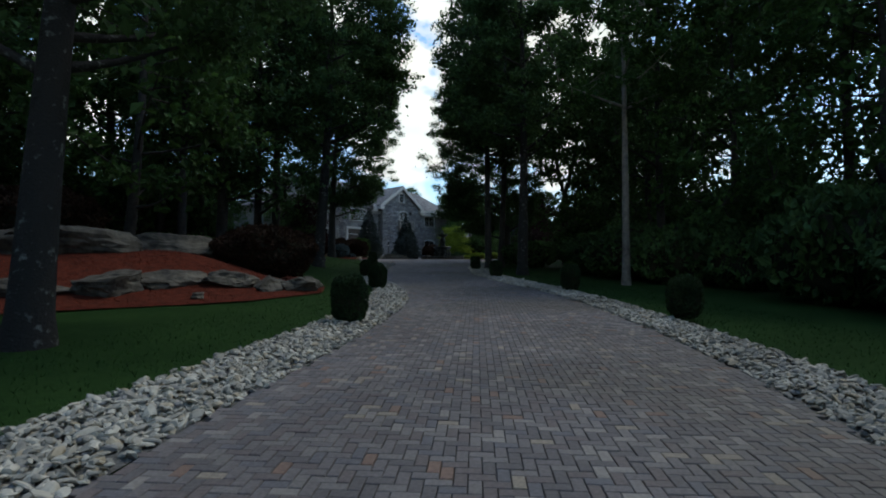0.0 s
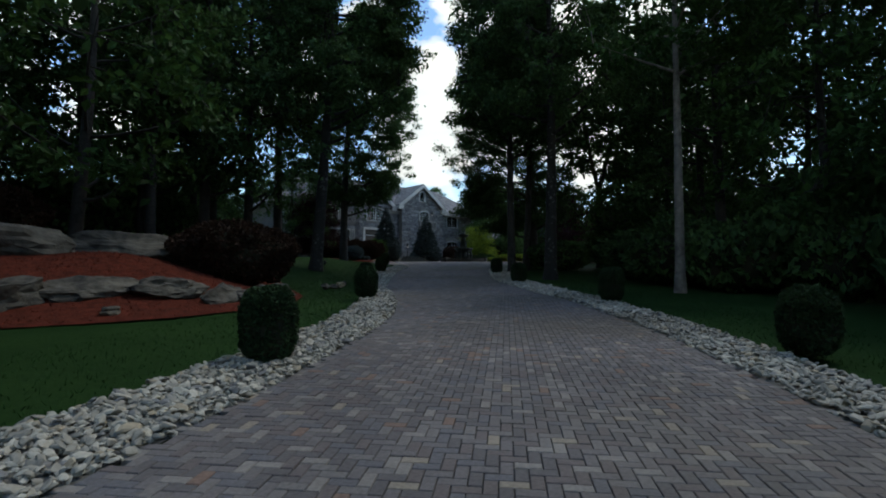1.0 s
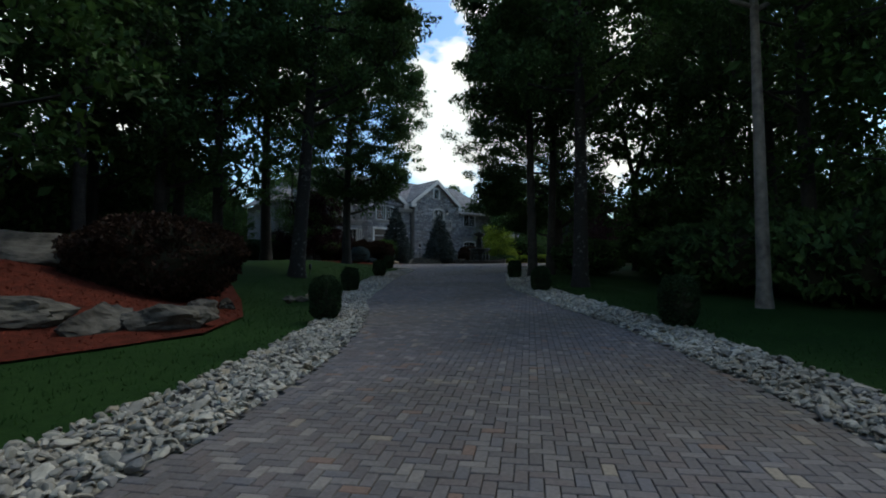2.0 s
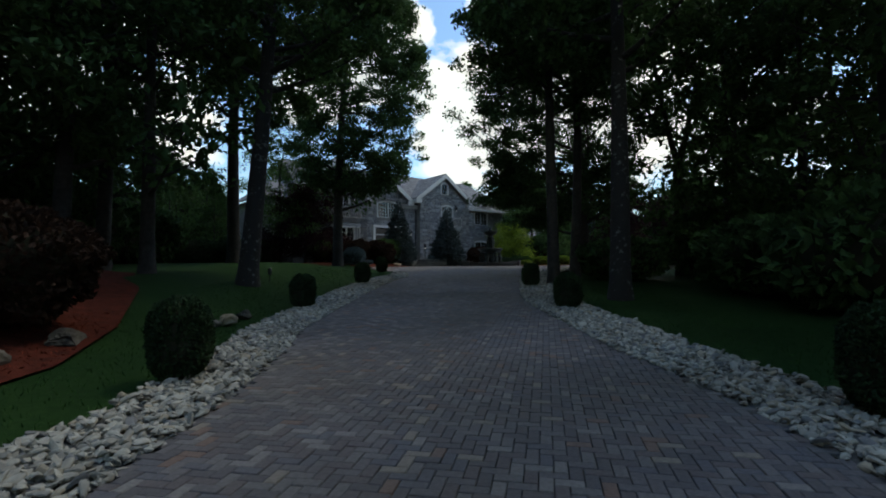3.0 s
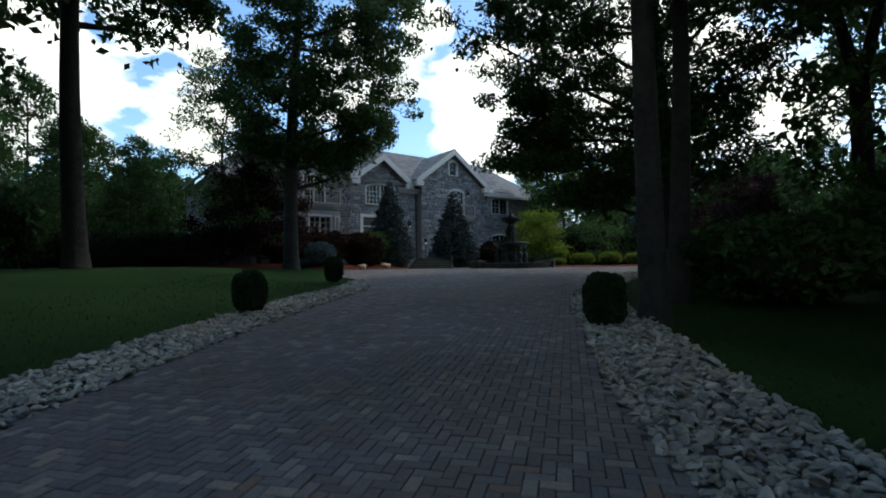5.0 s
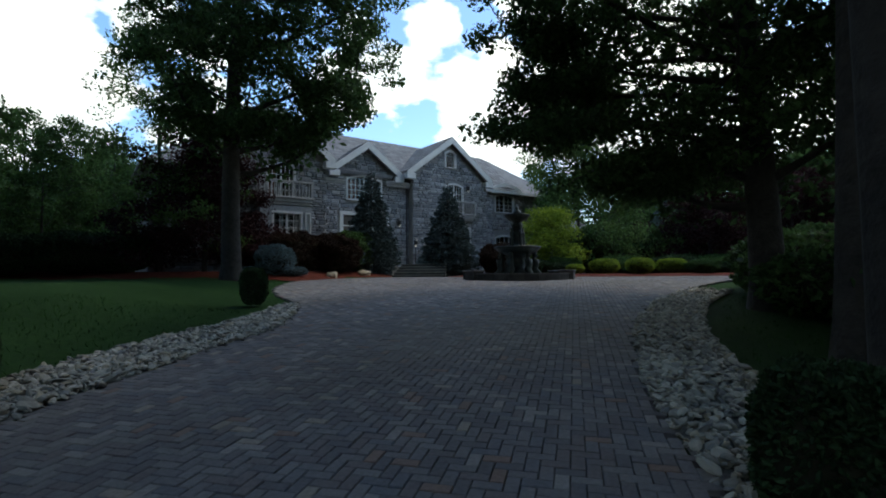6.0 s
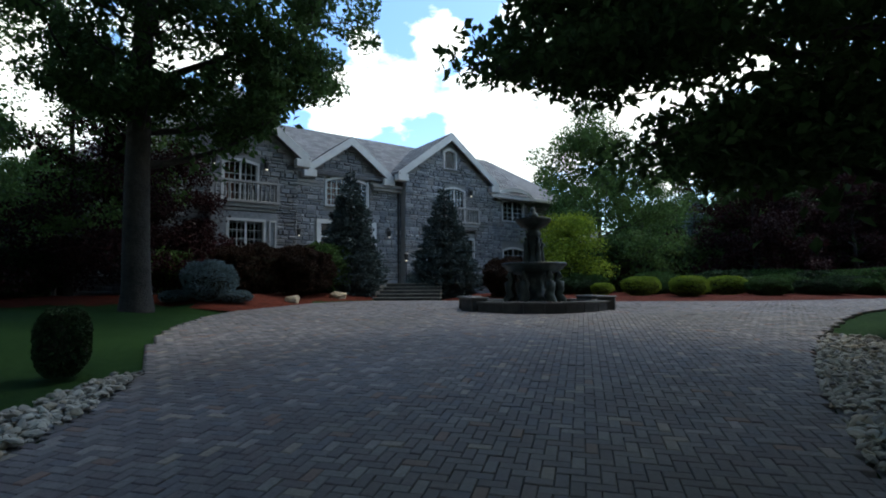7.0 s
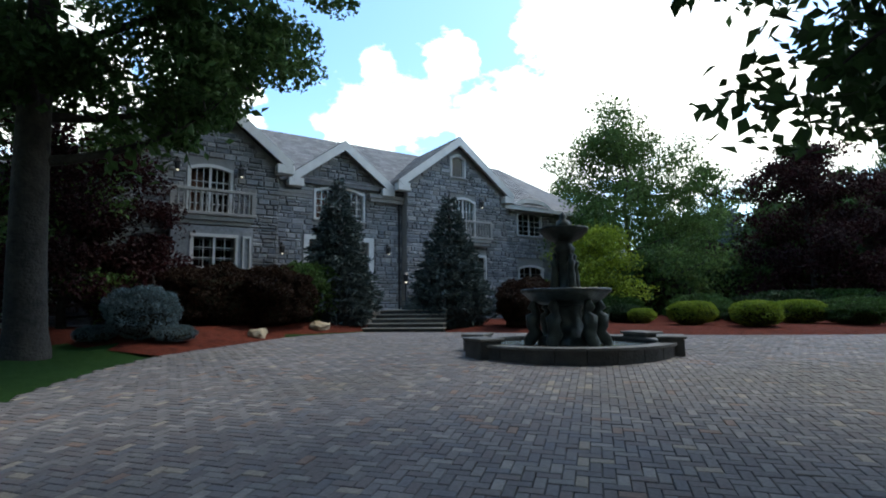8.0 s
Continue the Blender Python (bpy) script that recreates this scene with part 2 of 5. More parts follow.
DOOR_WOOD = material("dark_door", (0.03, 0.02, 0.014), (0.07, 0.045, 0.03), 5, 0.45, 0.1, 30)
STEP_STONE = material("bluestone_steps", (0.15, 0.145, 0.12), (0.27, 0.26, 0.21), 5, 0.85, 0.3, 30)
# near-black brown: the shade of the rooms is put into this colour
ROOM_DIM = material("painted_room_dimness", (0.03, 0.025, 0.02), (0.10, 0.07, 0.05), 0.9, 0.9, 0, 1)
CURTAIN = material("curtain", (0.20, 0.06, 0.045), (0.42, 0.20, 0.14), 2, 0.9, 0.1, 20)
BULB = bpy.data.materials.new("lamp_glass")
BULB.use_nodes = True
BULB.node_tree.nodes["Principled BSDF"].inputs["Emission Color"].default_value = (1.0, 0.86, 0.66, 1)
BULB.node_tree.nodes["Principled BSDF"].inputs["Emission Strength"].default_value = 1.2
GLASS = bpy.data.materials.new("window_glass")
GLASS.use_nodes = True
GLASS.node_tree.nodes["Principled BSDF"].inputs["Transmission Weight"].default_value = 1.0
GLASS.node_tree.nodes["Principled BSDF"].inputs["IOR"].default_value = 1.3
GLASS.node_tree.nodes["Principled BSDF"].inputs["Roughness"].default_value = 0.03
GLASS.node_tree.nodes["Principled BSDF"].inputs["Base Color"].default_value = (0.5, 0.55, 0.56, 1)
WATER = bpy.data.materials.new("fountain_water")
WATER.use_nodes = True
WATER.node_tree.nodes["Principled BSDF"].inputs["Base Color"].default_value = (0.20, 0.25, 0.26, 1)
WATER.node_tree.nodes["Principled BSDF"].inputs["Roughness"].default_value = 0.08


# ---- mesh helpers ----
def mesh_of(name, verts, faces, mats, smooth=False, index=None):
    me = bpy.data.meshes.new(name)
    me.from_pydata([tuple(map(float, v)) for v in verts], [], [tuple(map(int, f)) for f in faces])
    for m in mats if isinstance(mats, (list, tuple)) else [mats]:
        me.materials.append(m)
    if index is not None:
        me.polygons.foreach_set("material_index", np.asarray(index, dtype=np.int32))
    me.polygons.foreach_set("use_smooth", np.full(len(me.polygons), smooth))
    me.update()
    return me


def quick(name, verts, quads, mat, smooth=False):
    """A mesh out of arrays: verts (n, 3) and faces (m, k), all with k corners."""
    verts, quads = np.asarray(verts, dtype=np.float32), np.asarray(quads, dtype=np.int32)
    me = bpy.data.meshes.new(name)
    k = quads.shape[1]
    me.vertices.add(len(verts))
    me.vertices.foreach_set("co", verts.ravel())
    me.loops.add(quads.size)
    me.loops.foreach_set("vertex_index", quads.ravel())
    me.polygons.add(len(quads))
    me.polygons.foreach_set("loop_start", np.arange(0, quads.size, k, dtype=np.int32))
    me.update(calc_edges=True)
    me.polygons.foreach_set("use_smooth", np.full(len(quads), smooth))
    me.materials.append(mat)
    return me


def under(name, mesh, parent, label=""):
    ob = new(name, mesh)
    ob.parent = parent
    if label:
        ob["label"] = label
    return ob


def part(name, bm, mat, parent, label="", smooth=False):
    me = bpy.data.meshes.new(name)
    bm.to_mesh(me)
    bm.free()
    me.materials.append(mat)
    if smooth:
        me.polygons.foreach_set("use_smooth", np.full(len(me.polygons), True))
    return under(name, me, parent, label)


def empty(name, x, y, z, label, category, group="", kind="", turn=0.0):
    ob = new(name)
    ob.matrix_world = pose(x, y, z, 0, 0, turn)
    ob.empty_display_size = 0.2
    return tagged(ob, label, category, group, kind)


def add_box(bm, x0, x1, y0, y1, z0, z1, bevel=0.0):
    vs = [bm.verts.new(c) for c in ((x0, y0, z0), (x1, y0, z0), (x1, y1, z0), (x0, y1, z0), (x0, y0, z1), (x1, y0, z1), (x1, y1, z1), (x0, y1, z1))]
    fs = [bm.faces.new([vs[i] for i in f]) for f in ((3, 2, 1, 0), (4, 5, 6, 7), (0, 1, 5, 4), (1, 2, 6, 5), (2, 3, 7, 6), (3, 0, 4, 7))]
    if bevel:
        es = list({e for f in fs for e in f.edges})
        bmesh.ops.bevel(bm, geom=es, offset=bevel, segments=1, affect="EDGES")


def box_bm(*boxes, bevel=0.0):
    bm = bmesh.new()
    for b in boxes:
        add_box(bm, *b, bevel=bevel)
    return bm


def prism_bm(outline, y0, y1):
    """An outline in x and z, drawn out from y0 to y1."""
    bm = bmesh.new()
    a = [bm.verts.new((x, y0, z)) for x, z in outline]
    b = [bm.verts.new((x, y1, z)) for x, z in outline]
    bm.faces.new(a), bm.faces.new(b[::-1])
    for i in range(len(a)):
        j = (i + 1) % len(a)
        bm.faces.new((a[j], a[i], b[i], b[j]))
    bmesh.ops.recalc_face_normals(bm, faces=bm.faces)
    return bm


def lathe(profile, sides=32, wobble=None):
    """A turned form from (radius, height) pairs."""
    v, f = [], []
    for r, z in profile:
        for i in range(sides):
            a = 2 * math.pi * i / sides
            k = wobble(a, z) if wobble else 1.0
            v.append((r * k * math.cos(a), r * k * math.sin(a), z))
    for j in range(len(profile) - 1):
        for i in range(sides):
            f.append((j * sides + i, j * sides + (i + 1) % sides, (j + 1) * sides + (i + 1) % sides, (j + 1) * sides + i))
    return v, f


def tube(points, radii, sides=7):
    pts = np.asarray(points, dtype=float)
    v, f = [], []
    for i, p in enumerate(pts):
        d = pts[min(i + 1, len(pts) - 1)] - pts[max(i - 1, 0)]
        d = d / (np.linalg.norm(d) + 1e-9)
        a = np.cross(d, (0.31, 0.95, 0.05) if abs(d[2]) > 0.6 else (0, 0, 1))
        a = a / np.linalg.norm(a)
        b = np.cross(d, a)
        for k in range(sides):
            w = 2 * math.pi * k / sides
            v.append(p + radii[i] * (math.cos(w) * a + math.sin(w) * b))
    for i in range(len(pts) - 1):
        for k in range(sides):
            f.append((i * sides + k, i * sides + (k + 1) % sides, (i + 1) * sides + (k + 1) % sides, (i + 1) * sides + k))
    return np.array(v), np.array(f)


def joined(pieces):
    vs, fs, n = [], [], 0
    for v, f in pieces:
        vs.append(np.asarray(v, dtype=float)), fs.append(np.asarray(f) + n)
        n += len(v)
    return np.concatenate(vs), np.concatenate(fs)


def leaf_quads(centres, size, rng, flat=0.0, aim=None, slim=0.6):
    """A bent leaf of two triangles on each side of its rib at every centre, turned at random."""
    n = len(centres)
    d = rng.normal(size=(n, 3))
    if aim is not None:
        d = d * 0.55 + aim
    d /= np.linalg.norm(d, axis=1)[:, None]
    s = np.cross(d, rng.normal(size=(n, 3)) * (1 - flat) + np.array((0, 0, 1.0)) * flat * 2 + 0.001)
    s /= np.linalg.norm(s, axis=1)[:, None]
    L = (size * rng.uniform(0.65, 1.35, n))[:, None]
    up = np.cross(s, d)
    a, b = centres - d * L * 0.5, centres + d * L * 0.5
    l = centres + s * L * slim * 0.5 + up * L * 0.12
    r = centres - s * L * slim * 0.5 + up * L * 0.12
    v = np.stack([a, l, b, r], 1).reshape(-1, 3)
    f = np.arange(n * 4).reshape(n, 4)
    return v, f


def rounded(p, amount, scale, seed=0.0):
    """Noise at a point, for uneven outlines."""
    return amount * noise.noise(Vector((p[0] * scale + seed, p[1] * scale - seed, p[2] * scale + 2 * seed)))


# ---- the lie of the land ----
KU = (-200, -20, 3, 12, 23, 31.4, 40, 47, 54, 63, 80, 400)
KZ = (-12, -4.3, -3.07, -2.62, -2.1, -1.65, -1.07, -0.52, -0.03, 0.08, 0.1, 0.1)
U = np.linspace(-200, 400, 2401)
WINDOW = np.hanning(25) / np.hanning(25).sum()
UZ = np.convolve(np.pad(np.interp(U, KU, KZ), 12, "edge"), WINDOW, "valid")
BED = [(-14, 20), (-6, 17.8), (0, 16.8), (5, 17.1), (8.3, 16.2), (9.8, 16.05), (11.4, 16.4), (13.2, 17.0), (14.7, 19.1), (15.8, 22.5), (16.8, 27), (17.2, 31), (16, 36), (10, 40), (0, 38), (-14, 34)]

HOUSE_BED = [(34.5, 43.55), (36.5, 45.6), (38.7, 47.5), (41.1, 47.8), (43.5, 50.5), (45.5, 55.0), (34, 55.0), (22, 56), (20, 51.5), (26, 50.2), (30.5, 48.2), (33, 45.8)]
COURT_BED = [(43.55, 45.55), (45.5, 42.8), (47.1, 40.4), (48.5, 38.6), (50.1, 37.0), (51.9, 35.6), (56.6, 33.8), (66, 33.5), (74, 38), (72, 55), (58, 55.4), (47, 54.4), (45.6, 50)]


def base_height(x, y):
    return float(np.interp(0.66 * x + 0.75 * y, U, UZ))


def inside(x, y, poly):
    hit = False
    for i in range(len(poly)):
        (ax, ay), (bx, by) = poly[i - 1], poly[i]
        if (ay > y) != (by > y) and x < (bx - ax) * (y - ay) / (by - ay) + ax:
            hit = not hit
    return hit


def depth_in(x, y, poly):
    """How far a point lies inside an outline (negative outside)."""
    best = 1e9
    for i in range(len(poly)):
        (ax, ay), (bx, by) = poly[i - 1], poly[i]
        t = max(0, min(1, ((x - ax) * (bx - ax) + (y - ay) * (by - ay)) / ((bx - ax) ** 2 + (by - ay) ** 2)))
        best = min(best, math.hypot(x - ax - t * (bx - ax), y - ay - t * (by - ay)))
    return best if inside(x, y, poly) else -best


def lawn_rise(x, y, z):
    """West of the upper drive the lawn climbs to the level of the house."""
    u, across = 0.66 * x + 0.75 * y, 0.75 * x - 0.66 * y
    if u < 26 or u > 75 or z > 0.12:
        return 0.0
    off = float(np.interp(u, EDGE_U, EDGE_ACROSS)) - across
    return min(1.0, (u - 26) / 7) * max(0.0, min(0.16 * (off - 1.6), 0.12 - z, 0.85))


def height(x, y):
    z = base_height(x, y)
    if -20 < x < 20 and 12 < y < 44:
        d = depth_in(x, y, BED)
        if d > -1:
            k = max(0.0, min(1.0, (d + 0.3) / 6.5))
            z += 1.55 * k * k * (3 - 2 * k) ** 1.0
    z += lawn_rise(x, y, z)
    if x > 18 and y > 33:
        for bed, rise in ((HOUSE_BED, 0.34), (COURT_BED, 0.14)):
            d = depth_in(x, y, bed)
            if d > 0:
                z += rise * min(1.0, d / 1.8) ** 0.7
    return z


LEFT_EDGE = [(-4.0, -1.6), (0.5, 2.4), (3.4, 4.85), (4.9, 5.95), (7.6, 7.8), (9.5, 9.2), (12.3, 11.5), (14.3, 13.5), (16.3, 16.0), (17.9, 18.4), (18.98, 20.2), (22.5, 24.55), (26.3, 28.85), (28.6, 31.1), (30.0, 32.3), (31.1, 34.3), (31.6, 36.0), (31.9, 38.4), (32.7, 40.7), (34.4, 43.3), (36.5, 45.4), (38.8, 47.3), (41.2, 47.6)]
EDGE_U, EDGE_ACROSS = [0.66 * x + 0.75 * y for x, y in LEFT_EDGE], [0.75 * x - 0.66 * y for x, y in LEFT_EDGE]
RIGHT_EDGE = [(1.5, -4.6), (5.5, -1.2), (8.35, 0.94), (10.2, 2.25), (11.5, 3.3), (13.4, 4.95), (16.0, 7.4), (18.2, 9.8), (20.3, 12.3), (21.7, 14.5), (23.05, 16.3), (24.5, 18.3), (26.9, 21.3), (28.9, 23.2), (30.3, 24.5), (31.85, 26.0), (33.3, 27.1), (34.8, 28.15), (36.6, 29.1), (39.05, 30.15), (42.8, 31.2), (48.0, 31.7), (56.0, 30.4)]
FAR_EDGE = [(41.2, 47.6), (42.4, 46.5), (43.4, 45.4), (45.3, 42.6), (46.9, 40.2), (48.3, 38.4), (50.0, 36.8), (51.8, 35.4), (56.5, 33.6)]


def smooth_line(pts, step):
    """A Catmull-Rom line through the points, cut into even steps."""
    p = [np.array(q, dtype=float) for q in pts]
    p = [2 * p[0] - p[1]] + p + [2 * p[-1] - p[-2]]
    out = []
    for i in range(1, len(p) - 2):
        n = max(2, int(np.linalg.norm(p[i + 1] - p[i]) / step))
        for k in range(n):
            t = k / n
            out.append(0.5 * (2 * p[i] + (p[i + 1] - p[i - 1]) * t + (2 * p[i - 1] - 5 * p[i] + 4 * p[i + 1] - p[i + 2]) * t * t + (3 * p[i] - p[i - 1] - 3 * p[i + 1] + p[i + 2]) * t ** 3))
    out.append(p[-2])
    return [tuple(map(float, q)) for q in out]


LEFT_LINE, RIGHT_LINE, FAR_LINE = smooth_line(LEFT_EDGE, 0.5), smooth_line(RIGHT_EDGE, 0.5), smooth_line(FAR_EDGE, 0.5)
DRIVE = LEFT_LINE + FAR_LINE[1:] + RIGHT_LINE[::-1]


def spread(outline, step, lift):
    """A sheet over the land within an outline, a list of x and y."""
    xs, ys = [p[0] for p in outline], [p[1] for p in outline]
    pts = [Vector(p) for p in outline]
    for x in np.arange(min(xs) + step * 0.5, max(xs), step):
        for y in np.arange(min(ys) + step * 0.5, max(ys), step):
            if depth_in(x, y, outline) > step * 0.35:
                pts.append(Vector((float(x), float(y))))
    n = len(outline)
    v, _, f, *_ = delaunay_2d_cdt(pts, [(i, (i + 1) % n) for i in range(n)], [list(range(n))], 1, 1e-5)
    return [(p.x, p.y, height(p.x, p.y) + lift) for p in v], [tuple(q) for q in f]


def sheet(name, outline, step, lift, mat, label, category, kind="structure"):
    v, f = spread(outline, step, lift)
    me = mesh_of(name, v, f, mat, True)
    if len(me.polygons) and sum(p.normal.z for p in me.polygons) < 0:
        me.flip_normals()
    return tagged(new(name, me), label, category, kind=kind)


# ---- ground ----
def ground_sheet():
    near = np.arange(-30, 80.1, 1.0)
    line = np.concatenate([[-900, -500, -300, -200, -140, -100, -75, -60, -50, -42, -36], near, [86, 93, 102, 115, 135, 160, 200, 300, 500, 900]])
    n = len(line)
    v = [(x, y, height(x, y) - 0.06 if max(abs(x), abs(y)) < 250 else 0.0 if x + y > 0 else -8.0) for y in line for x in line]
    f, which = [], []
    for j in range(n - 1):
        for i in range(n - 1):
            f.append((j * n + i, j * n + i + 1, (j + 1) * n + i + 1, (j + 1) * n + i))
            x, y = (line[i] + line[i + 1]) / 2, (line[j] + line[j + 1]) / 2
            across = 0.75 * x - 0.66 * y
            lawn = -9.5 < across < 17 and -12 < 0.66 * x + 0.75 * y < 75 or (12 < x < 34 and 24 < y < 53)
            which.append(0 if lawn else 1)
    return tagged(new("ground", mesh_of("ground", v, f, [LAWN, FOREST], True, which)), "mown dark green lawn running into a shaded forest floor", "ground", kind="structure")


ground_sheet()
mulch_bed = sheet("mulch_bed", BED, 0.7, 0.0, MULCH, "raised bed of red shredded bark mulch", "mulch bed")
sheet("house_mulch_bed", HOUSE_BED, 0.8, -0.02, MULCH, "red bark mulch bed along the stone house", "mulch bed")
sheet("court_mulch_bed", COURT_BED, 0.9, -0.02, MULCH, "red bark mulch bed edging the paved court", "mulch bed")

# ---- driveway ----
driveway = sheet("driveway", DRIVE, 0.9, -0.045, JOINT_SAND, "grey concrete pavers in herringbone with tan and red pieces", "driveway")
BL, BW, JOINT = 0.21, 0.105, 0.007
AX = np.array((math.sin(radians(50)), math.cos(radians(50))))
AY = np.array((-AX[1], AX[0]))


def herringbone():
    """Centres and turns of all pavers, over the driveway's outline."""
    corners = np.array(DRIVE)
    s, t = corners @ AX, corners @ AY
    out = []
    unit = BW
    i0, i1, j0, j1 = int(s.min() / unit) - 4, int(s.max() / unit) + 4, int(t.min() / unit) - 4, int(t.max() / unit) + 4
    for j in range(j0, j1):
        for i in range(i0, i1):
            k = (i - j) % 4
            if k == 0:
                c = ((i + 1) * unit, (j + 0.5) * unit, 0)
            elif k == 2:
                c = ((i + 0.5) * unit, (j + 1 - 1) * unit, 1)
            else:
                continue
            out.append((*(AX * c[0] + AY * c[1]), c[2]))
    return np.array(out)


def many_inside(pts, poly):
    hit = np.zeros(len(pts), dtype=bool)
    x, y = pts[:, 0], pts[:, 1]
    for i in range(len(poly)):
        (ax, ay), (bx, by) = poly[i - 1], poly[i]
        if ay != by:
            hit ^= ((ay > y) != (by > y)) & (x < (bx - ax) * (y - ay) / (by - ay) + ax)
    return hit


def land(pts):
    return np.interp(0.66 * pts[:, 0] + 0.75 * pts[:, 1], U, UZ)


def paver_shape(l, w, h):
    """Half lengths; a slightly chamfered block with no underside."""
    c = 0.006
    low = [(-l, -w, -h), (l, -w, -h), (l, w, -h), (-l, w, -h)]
    mid = [(-l, -w, -c), (l, -w, -c), (l, w, -c), (-l, w, -c)]
    top = [(-l + c, -w + c, 0), (l - c, -w + c, 0), (l - c, w - c, 0), (-l + c, w - c, 0)]
    f = [(8, 9, 10, 11)]
    for a in (0, 4):
        f += [(a + i, a + (i + 1) % 4, a + 4 + (i + 1) % 4, a + 4 + i) for i in range(4)]
    return np.array(low + mid + top), np.array(f)


rng = np.random.default_rng(5)
bricks = herringbone()
keep = many_inside(bricks, DRIVE)
bricks = bricks[keep]
bz = land(bricks) + rng.normal(0, 0.0022, len(bricks))
shape_v, shape_f = paver_shape(BL / 2 - JOINT / 2, BW / 2 - JOINT / 2, 0.05)
near_mid = np.array((8.6, 6.6))
order = np.argsort(np.linalg.norm(bricks[:, :2] - near_mid, axis=1))
single, rest = order[:300], order[300:]
PAVER_TURN = math.atan2(AX[1], AX[0])


def brick_points(idx):
    b = bricks[idx]
    a = PAVER_TURN + b[:, 2] * math.pi / 2 + rng.normal(0, 0.006, len(b))
    ca, sa = np.cos(a)[:, None], np.sin(a)[:, None]
    x = shape_v[None, :, 0] * ca - shape_v[None, :, 1] * sa + b[:, None, 0]
    y = shape_v[None, :, 0] * sa + shape_v[None, :, 1] * ca + b[:, None, 1]
    tip = rng.normal(0, 0.008, (len(b), 2))
    z = bz[idx][:, None] + shape_v[None, :, 2] + shape_v[None, :, 0] * tip[:, :1] + shape_v[None, :, 1] * tip[:, 1:]
    slope = np.interp(0.66 * x + 0.75 * y, U, UZ) - np.interp(0.66 * b[:, 0] + 0.75 * b[:, 1], U, UZ)[:, None]
    return np.stack([x, y, z + slope], 2).reshape(-1, 3)


rest_f = (shape_f[None] + 12 * np.arange(len(rest))[:, None, None]).reshape(-1, 4)
tagged(under("pavers", quick("pavers", brick_points(rest), rest_f, PAVER), driveway), kind="stuff")


# ---- river stone strips ----
def offset_line(pts, width, side):
    out = []
    for i, p in enumerate(pts):
        a, b = np.array(pts[max(i - 1, 0)]), np.array(pts[min(i + 1, len(pts) - 1)])
        d = (b - a) / np.linalg.norm(b - a)
        w = width(i / (len(pts) - 1))
        out.append((p[0] - side * d[1] * w, p[1] + side * d[0] * w))
    return out


left_strip = [p for p in LEFT_LINE if p[1] < 35.9]
right_strip = [p for p in RIGHT_LINE if p[0] < 42]
LEFT_OUT = offset_line(left_strip, lambda k: 1.18 + 0.16 * math.sin(9 * k) + (0.2 if k < 0.5 else 0.1) - 1.0 * max(0, k - 0.93) / 0.07, 1)
RIGHT_OUT = offset_line(right_strip, lambda k: 1.3 + 0.2 * math.sin(11 * k + 1), -1)
LEFT_STONES = left_strip + LEFT_OUT[::-1]
RIGHT_STONES = right_strip + RIGHT_OUT[::-1]


def ico(level):
    bm = bmesh.new()
    bmesh.ops.create_icosphere(bm, subdivisions=level, radius=1.0)
    bm.verts.ensure_lookup_table()
    v, f = np.array([tuple(p.co) for p in bm.verts]), np.array([[q.index for q in p.verts] for p in bm.faces])
    bm.free()
    return v, f


ICO1, ICO2, ICO3 = ico(1), ico(2), ico(3)


def stone_shapes(r, ball, count):
    """Broken, water-worn stones: a ball cut by a few planes."""
    out = []
    for k in range(count):
        v = ball.copy() * r.uniform(0.92, 1.08, (len(ball), 1))
        cut = r.normal(size=(6, 3))
        cut /= np.linalg.norm(cut, axis=1)[:, None]
        for c in cut:
            v -= np.outer(np.maximum(v @ c - r.uniform(0.5, 0.85), 0), c)
        out.append(v)
    return np.array(out)


def pebble_strip(name, outline, label, seed):
    r = np.random.default_rng(seed)
    bed = sheet(name, outline, 0.5, -0.02, GRAVEL_BED, label, "stone edging")
    o = np.array(outline)
    layers = []
    # small chips fill the bed, larger stones lie over them
    for ball, dense, low, high, up0, up1 in ((ICO1, 150, 0.030, 0.050, -0.01, 0.02), (ICO2, 120, 0.030, 0.055, 0.012, 0.055)):
        pts = r.uniform(o.min(0), o.max(0), (int(np.prod(o.max(0) - o.min(0)) * dense), 2))
        pts = pts[many_inside(pts, outline)]
        n = len(pts)
        size = r.uniform(low, high, n) * r.choice([1, 1, 1, 1, 1.45], n)
        v = stone_shapes(r, ball[0], 14)[r.integers(0, 14, n)] * (size[:, None] * np.stack([r.uniform(0.95, 1.7, n), r.uniform(0.7, 1.05, n), r.uniform(0.4, 0.7, n)], 1))[:, None, :]
        m = np.array([np.array(Euler((r.normal(0, 0.4), r.normal(0, 0.4), r.uniform(0, 6.28))).to_matrix()) for _ in range(n)])
        v = np.einsum("nij,nkj->nki", m, v)
        v += np.concatenate([pts, (land(pts) + r.uniform(up0, up1, n))[:, None]], 1)[:, None, :]
        seen = ball[1][(ball[0][ball[1]][:, :, 2] > -0.35).any(1)]
        layers.append((v.reshape(-1, 3), (seen[None] + len(ball[0]) * np.arange(n)[:, None, None]).reshape(-1, 3)))
    v, f = joined(layers)
    tagged(under("river_stones", quick("river_stones", v, f, PEBBLE), bed), kind="stuff")


pebble_strip("stone_strip_west", LEFT_STONES, "strip of loose pale grey river stones beside the driveway", 11)
pebble_strip("stone_strip_east", RIGHT_STONES, "strip of loose pale river stones between drive and lawn", 12)


